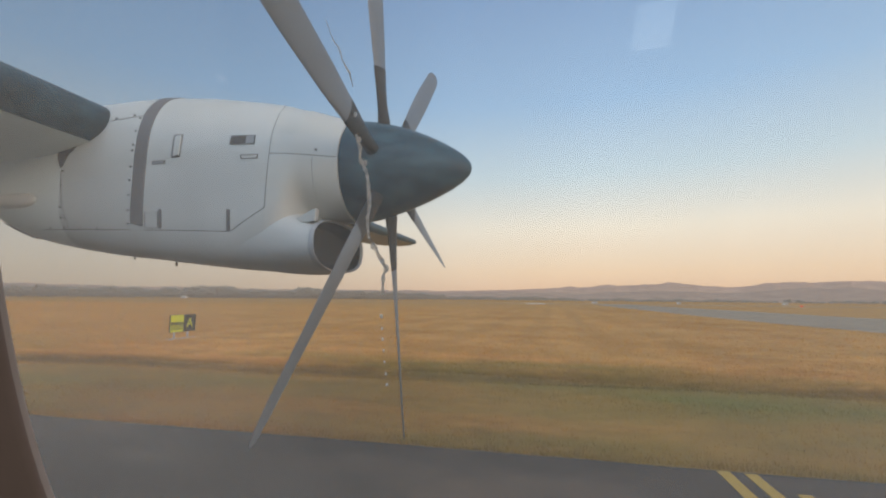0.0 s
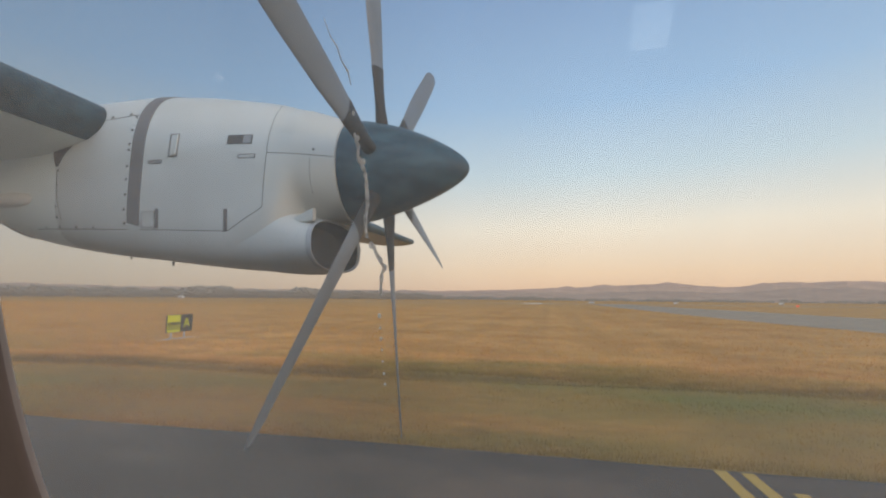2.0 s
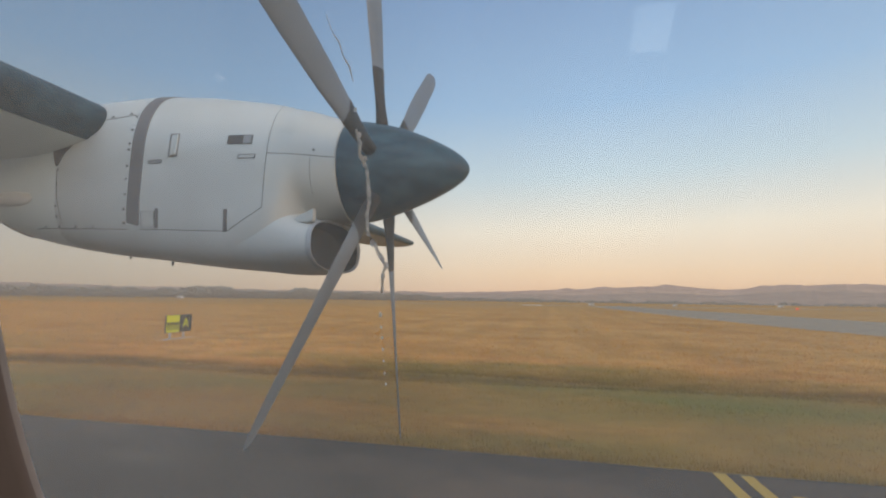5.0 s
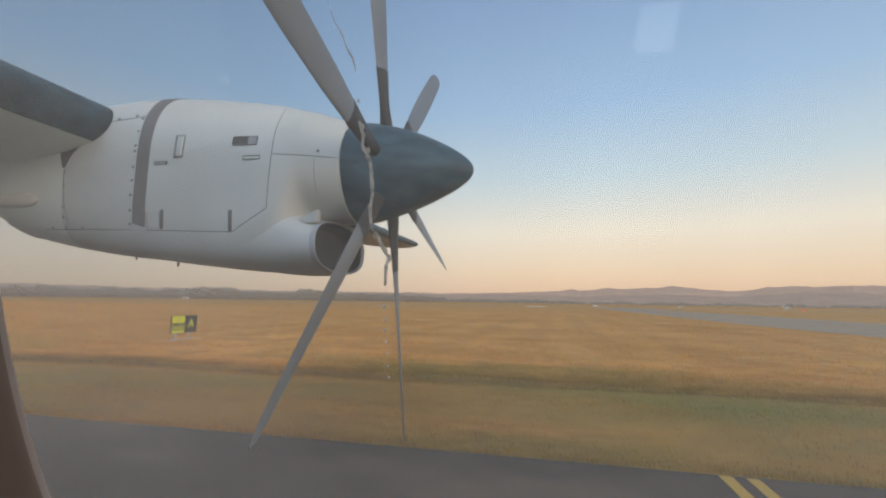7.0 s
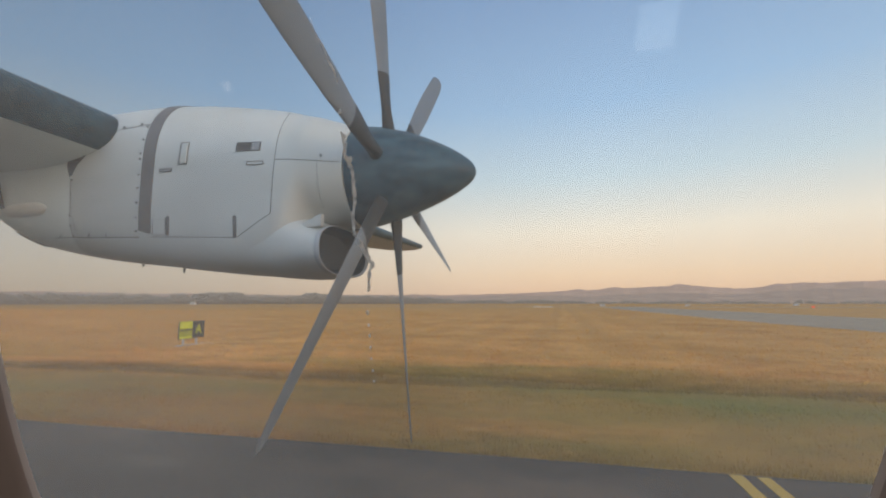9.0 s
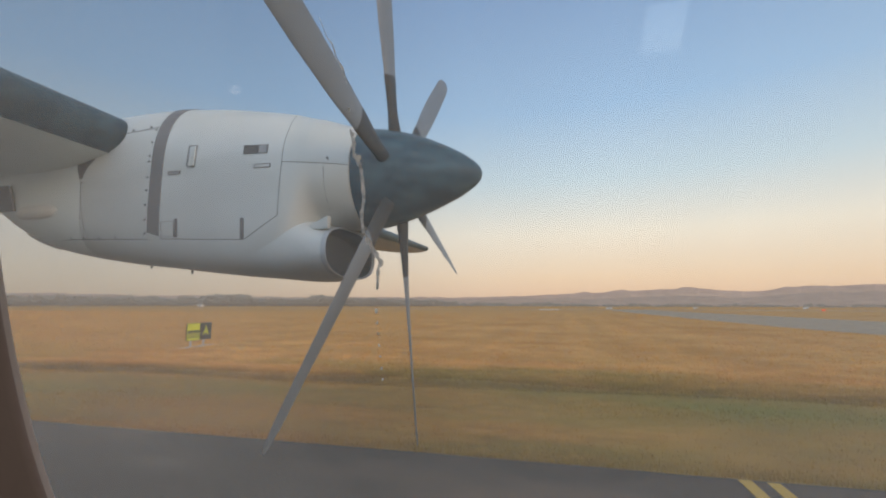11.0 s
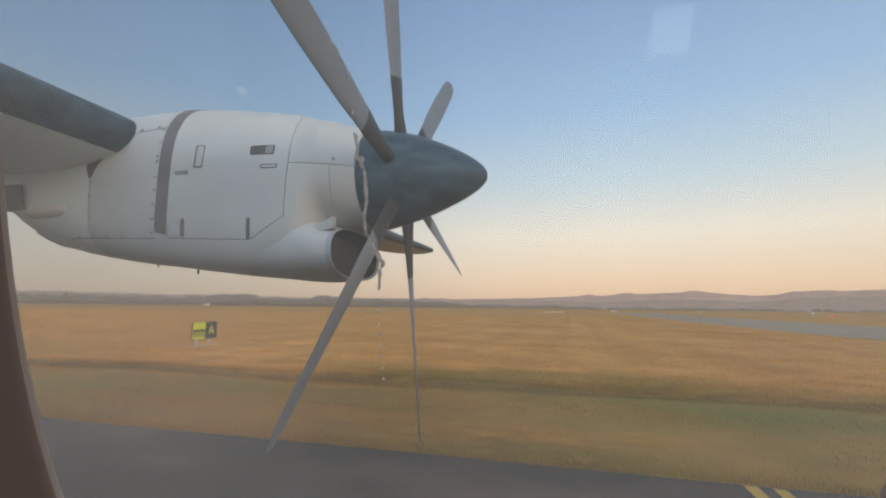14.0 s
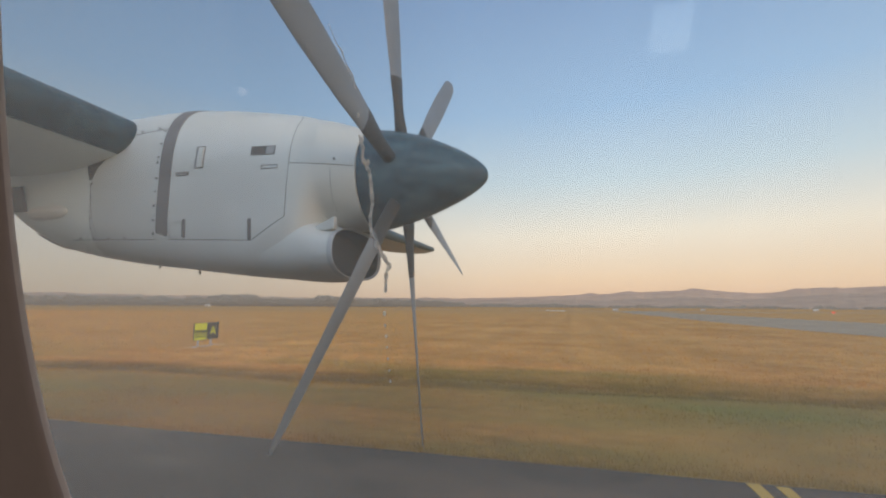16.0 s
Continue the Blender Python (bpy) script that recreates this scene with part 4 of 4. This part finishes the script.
def outline(a, b, y, n=96, e=WIN_E):
    """Round the opening, in the window's own frame: y outboard of the rim, z up from 2.2 m."""
    out = []
    for i in range(n):
        t = 2 * math.pi * i / n
        c, s = math.cos(t), math.sin(t)
        out.append((a * math.copysign(abs(c) ** (2 / e), c), y, WIN_Z - 2.2 + b * math.copysign(abs(s) ** (2 / e), s)))
    return out


def build_window():
    win = thing("window_1", (WIN_X, 0.10, 2.2), "oval cabin window with brown plastic surround and dusty pane", "window", kind="structure")
    win.rotation_euler = (radians(WIN_LEAN), 0, 0)
    A, B = WIN_A, WIN_B
    bm = bmesh.new()
    skin(bm, [outline(0.33, 0.46, 0.026, e=9), outline(0.33, 0.46, -0.0032, e=9), outline(A + 0.055, B + 0.055, -0.0030), outline(A + 0.010, B + 0.010, -0.0022), outline(A + 0.003, B + 0.003, -0.0016), outline(A + 0.0010, B + 0.0010, -0.0010), outline(A + 0.0005, B + 0.0005, -0.0004)])
    part("window_frame", bm, M_TRIM, win, "dark brown moulded window surround")
    bm = bmesh.new()
    skin(bm, [outline(A + 0.0005, B + 0.0005, -0.0004), outline(A + 0.0001, B + 0.0001, 0.0003), outline(A, B, 0.001), outline(A + 0.010, B + 0.008, 0.004), outline(A + 0.06, B + 0.04, 0.03), outline(A + 0.105, B + 0.07, 0.053)])
    part("window_seal", bm, M_TRIM_EDGE, win, "pale rim round the pane")
    bm = bmesh.new()
    skin(bm, [outline(A + 0.103, B + 0.068, PANE_Y), outline(A + 0.103, B + 0.068, PANE_Y + 0.003)], cap0=True, cap1=True)
    p = part("pane", bm, M_PANE, win, "slightly dusty acrylic pane", False)
    p.visible_shadow = False
    return win


window_1 = build_window()


def build_reading_lamp():
    """The small lamp over the seats across the aisle, seen only as a glint in the pane."""
    at = Vector((-1.93, -2.31, 2.90))
    aim = (Vector((0.2, 0.6, -0.25))).normalized()
    lamp = thing("reading_lamp", at, "small round lit reading lamp under the far lockers", "lamp")
    m = aim.to_track_quat('Z', 'Y').to_matrix().to_4x4()
    bm = bmesh.new()
    n = 24
    prof = [(0.022, -0.09), (0.038, -0.04), (0.042, 0.0), (0.035, 0.006)]
    skin(bm, [[m @ Vector((r * math.cos(2 * math.pi * i / n), r * math.sin(2 * math.pi * i / n), z)) for i in range(n)] for r, z in prof], cap0=True)
    part("housing", bm, M_CABIN, lamp, "pale lamp housing")
    bm = bmesh.new()
    bmesh.ops.create_cone(bm, cap_ends=True, segments=24, radius1=0.032, radius2=0.032, depth=0.004, matrix=m)
    part("lens", bm, M_READ, lamp, "lit lens")


build_reading_lamp()

# added fill lamp, out of view, that brightens the window surround
fill_lamp = bpy.data.lights.new("cabin_fill_light", 'AREA')
fill_lamp.shape, fill_lamp.size, fill_lamp.size_y = 'RECTANGLE', 1.2, 0.15
fill_lamp.energy, fill_lamp.color = 5.5, (1.0, 0.85, 0.74)
new("cabin_fill_light", fill_lamp).matrix_world = look((0.0, -1.27, 3.42), (0.0, -1.0, 1.0))


# ---- airfield things ----
def lettering(body, size, mat, name="lettering"):
    """Flat letters of the built-in font as a mesh, centred, in the x z plane, facing -y."""
    cu = bpy.data.curves.new(name, 'FONT')
    cu.body, cu.size, cu.align_x, cu.align_y, cu.extrude = body, size, 'CENTER', 'CENTER', 0.004
    cu.offset = 0.004
    tmp = bpy.data.objects.new("tmp", cu)
    scene.collection.objects.link(tmp)
    dg = bpy.context.evaluated_depsgraph_get()
    me = bpy.data.meshes.new_from_object(tmp.evaluated_get(dg))
    bpy.data.objects.remove(tmp)
    bpy.data.curves.remove(cu)
    me.transform(pose(0, 0, 0, 90, 0, 0))
    me.materials.clear()
    me.materials.append(mat)
    me.name = name
    return me


def bars(bm, rects, y):
    for cx, cz, w, h in rects:
        box(bm, (w, 0.004, h), Matrix.Translation((cx, y, cz)))


def build_sign(at, turn):
    """A two-faced taxiway sign on posts; x along the board, -y is the face with the single letter."""
    s = thing("taxiway_sign", at, "yellow and black taxiway sign board on two white posts", "sign")
    s.rotation_euler = (0, 0, radians(turn))
    W, H, Z0, T = 1.80, 0.86, 0.29, 0.07
    bm = bmesh.new()
    box(bm, (W, T, H), Matrix.Translation((0, 0, Z0 + H / 2)), 0.012)
    part("board", bm, M_SIGN_K, s, "thin black sign case", False)
    for cx, mat, side_y, lab in ((-W / 4, M_SIGN_Y, -1, "yellow face panel"), (W / 4, M_SIGN_K, -1, "black face panel"), (-W / 4, M_SIGN_R, 1, "red face panel"), (W / 4, M_SIGN_K, 1, "black face panel")):
        bm = bmesh.new()
        box(bm, (W / 2 - 0.02, 0.008, H - 0.03), Matrix.Translation((cx, side_y * (T / 2 + 0.004), Z0 + H / 2)), 0.002)
        f = part("face_panel", bm, mat, s, lab, False)
        if mat is M_SIGN_Y:
            w = W / 2 - 0.06
            for q in (0.535, 0.445):
                bm = bmesh.new()
                bars(bm, [(cx, Z0 + H * q, w, 0.065)], -(T / 2 + 0.010))
                part("symbol_line", bm, M_SIGN_K, f, "", False)
            for i in range(5):
                for q in (0.325, 0.195):
                    bm = bmesh.new()
                    bars(bm, [(cx - w / 2 + w * (i + 0.5) / 5, Z0 + H * q, w / 5 * 0.70, 0.075)], -(T / 2 + 0.010))
                    part("symbol_dash", bm, M_SIGN_K, f, "", False)
        elif side_y < 0:
            part_mesh("lettering", lettering("A", 0.62, M_SIGN_Y), f, Matrix.Translation((cx, -(T / 2 + 0.010), Z0 + H * 0.5)), "yellow letter A")
        elif mat is M_SIGN_R:
            part_mesh("lettering", lettering("25", 0.56, M_SIGN_W), f, Matrix.Translation((cx, T / 2 + 0.010, Z0 + H * 0.5)) @ pose(0, 0, 0, 0, 0, 180), "white number 25")
        else:
            part_mesh("lettering", lettering("A1", 0.56, M_SIGN_Y), f, Matrix.Translation((cx, T / 2 + 0.010, Z0 + H * 0.5)) @ pose(0, 0, 0, 0, 0, 180), "yellow letters A1")
    for cx in (-0.56, 0.37):
        bm = bmesh.new()
        box(bm, (0.07, 0.07, Z0 + 0.02), Matrix.Translation((cx, 0, (Z0 + 0.02) / 2)), 0.008)
        box(bm, (0.16, 0.16, 0.015), Matrix.Translation((cx, 0, 0.0075)))
        part("post", bm, M_POST, s, "white square post", False)
    return s


SIGN_AT, SIGN_TURN = (-17.72, 19.8, 0.13), 94.0
build_sign(SIGN_AT, SIGN_TURN)
bm = bmesh.new()
box(bm, (2.5, 0.6, 0.12), bevel=0.02)
pad = part("concrete_pad", bm, M_CONC)
pad.matrix_basis = Matrix.Translation((SIGN_AT[0], SIGN_AT[1], 0.05)) @ pose(0, 0, 0, 0, 0, SIGN_TURN)
tagged(pad, "pale concrete pad under the taxiway sign", "concrete pad")


def build_markings():
    mk = thing("hold_marking", (2.75, 6.0, 0.0), "worn yellow holding position stripes painted on the asphalt", "road marking")
    for dx, y0, y1 in ((-0.47, -9, 0.80), (-0.16, -9, 0.78), (0.17, -1.0, 0.22), (0.49, -1.0, 0.16)):
        bm = bmesh.new()
        n = 40
        rows = []
        for i in range(n + 1):
            y = y0 + (y1 - y0) * i / n
            j0, j1 = 0.008 * noise.noise((dx * 9, y * 3, 1)), 0.008 * noise.noise((dx * 9, y * 3, 6))
            rows.append([(dx - 0.075 + j0, y, 0.0), (dx - 0.075 + j0, y, 0.005), (dx + 0.075 + j1, y, 0.005), (dx + 0.075 + j1, y, 0.0)])
        skin(bm, rows, closed=False)
        part("stripe", bm, M_MARK, mk, "", False)


build_markings()


def build_far_things():
    # lit red board far across the field
    s = thing("runway_sign", (98, 201, 0.10), "small lit red sign board far across the field", "sign")
    bm = bmesh.new()
    box(bm, (0.95, 0.2, 0.5), Matrix.Translation((0, 0, 0.53)), 0.03)
    part("board", bm, M_RED_LAMP, s, "lit red face", False)
    for dx in (-0.35, 0.35):
        bm = bmesh.new()
        box(bm, (0.12, 0.12, 0.3), Matrix.Translation((dx, 0, 0.15)))
        part("post", bm, M_POST, s, "", False)
    s.rotation_euler = (0, 0, radians(-26))

    def shed(x, y, w, d, h, label):
        t = thing("shed", (x, y, 0.08), label, "shed", "far sheds")
        bm = bmesh.new()
        box(bm, (w, d, h), Matrix.Translation((0, 0, h / 2)))
        part("wall", bm, M_WHITE, t, "", False)
        bm = bmesh.new()
        e = 0.25
        skin(bm, [[(-w / 2 - e, -d / 2 - e, h), (-w / 2 - e, 0, h + d * 0.28), (-w / 2 - e, d / 2 + e, h)], [(w / 2 + e, -d / 2 - e, h), (w / 2 + e, 0, h + d * 0.28), (w / 2 + e, d / 2 + e, h)]], True, True, True)
        part("roof", bm, M_CONC, t, "pale gabled roof", False)
        bm = bmesh.new()
        box(bm, (w * 0.25, 0.06, h * 0.7), Matrix.Translation((w * 0.1, -d / 2 - 0.03, h * 0.35)))
        part("door", bm, M_SLOT, t, "", False)
    shed(-405, 452, 5.5, 4, 1.9, "small white shed before the far trees")
    shed(33, 305, 3.0, 1.6, 0.8, "low white equipment shed on the far grass")
    shed(92, 340, 2.2, 1.6, 0.8, "low white equipment shed on the far grass")
    shed(170, 370, 2.6, 2, 1.2, "low white equipment shed on the far grass")
    bm = bmesh.new()
    box(bm, (9.0, 0.8, 0.30), Matrix.Translation((0, 0, 0.15)), 0.04)
    w = part("concrete_barrier", bm, M_WHITE)
    w.location = (-3.0, 226, 0.10)
    tagged(w, "long low white concrete barrier on the far grass", "barrier")


build_far_things()


# ---- dried water run on the pane ----
def run_material():
    k = Mat("milky_water_run")
    k.n.remove(k.b)
    t = k.n.new("ShaderNodeBsdfTransparent")
    d = k.n.new("ShaderNodeBsdfTranslucent")
    d.inputs["Color"].default_value = (0.9, 0.88, 0.84, 1)
    f = k.n.new("ShaderNodeBsdfDiffuse")
    f.inputs["Color"].default_value = (0.8, 0.78, 0.75, 1)
    m0, m1 = k.n.new("ShaderNodeMixShader"), k.n.new("ShaderNodeMixShader")
    m0.inputs[0].default_value = 0.08
    k.l.new(d.outputs[0], m0.inputs[1])
    k.l.new(f.outputs[0], m0.inputs[2])
    k.l.new(k.ramp(k.noise(260, 2), [(0.35, (0.42, 0.42, 0.42)), (0.65, (0.95, 0.95, 0.95))]), m1.inputs[0])
    k.l.new(t.outputs[0], m1.inputs[1])
    k.l.new(m0.outputs[0], m1.inputs[2])
    k.l.new(m1.outputs[0], k.n["Material Output"].inputs["Surface"])
    return k.m


M_RUN = run_material()


def build_run():
    """A crooked run of water that dried on the inner face, and beads above and below it."""
    run = [(-0.0226, 0.0533), (-0.0214, 0.0486), (-0.0215, 0.0451), (-0.0203, 0.0423), (-0.0191, 0.0397), (-0.0187, 0.0368), (-0.0186, 0.0329), (-0.0183, 0.028), (-0.0192, 0.0242),
           (-0.0193, 0.0203), (-0.0189, 0.0167), (-0.0171, 0.0148), (-0.0155, 0.011), (-0.0141, 0.0085), (-0.0126, 0.006), (-0.0138, 0.004), (-0.0141, -0.0003), (-0.0146, -0.0046)]
    rng = random.Random(4)
    s = thing("water_run", (WIN_X, 0.10, 2.2), "crooked milky water run dried on the window pane", "water streak")
    s.rotation_euler = (radians(WIN_LEAN), 0, 0)
    bm = bmesh.new()
    pts, rad = [], []
    for (x0, z0), (x1, z1) in zip(run, run[1:]):
        for i in range(3):
            u = i / 3
            pts.append((x0 + (x1 - x0) * u + rng.uniform(-1, 1) * 0.00012, PANE_Y - 0.0003, z0 + (z1 - z0) * u))
            rad.append(rng.uniform(0.0004, 0.0009))
    tube(bm, pts, rad, 8)
    part("streak", bm, M_RUN, s)
    beads = [(-0.0228, 0.0603, 0.0006), (-0.0175, 0.0140, 0.0009), (-0.0196, 0.0432, 0.0008), (-0.0126, 0.0062, 0.0009), (-0.0150, -0.0107, 0.0006), (-0.0148, -0.0150, 0.0004),
             (-0.0146, -0.0188, 0.0004), (-0.0144, -0.0228, 0.00035), (-0.0142, -0.0268, 0.00035), (-0.0138, -0.0310, 0.00035), (-0.0135, -0.0348, 0.00035), (-0.0215, 0.0515, 0.0007)]
    for x, z, r in beads:
        bm = bmesh.new()
        bmesh.ops.create_icosphere(bm, subdivisions=2, radius=r, matrix=Matrix.Translation((x, PANE_Y - 0.0003, z)) @ Matrix.Diagonal((1, 0.5, 1.5, 1)))
        part("bead", bm, M_RUN, s)
    bm = bmesh.new()
    up = [(-0.0331, 0.0944), (-0.0307, 0.0873), (-0.0284, 0.0841), (-0.0270, 0.0791), (-0.0246, 0.075), (-0.0235, 0.070)]
    tube(bm, [(x, PANE_Y - 0.0002, z) for x, z in up], [0.0001, 0.00015, 0.0003, 0.00022, 0.00035, 0.00015], 8)
    part("streak", bm, M_RUN, s)


build_run()
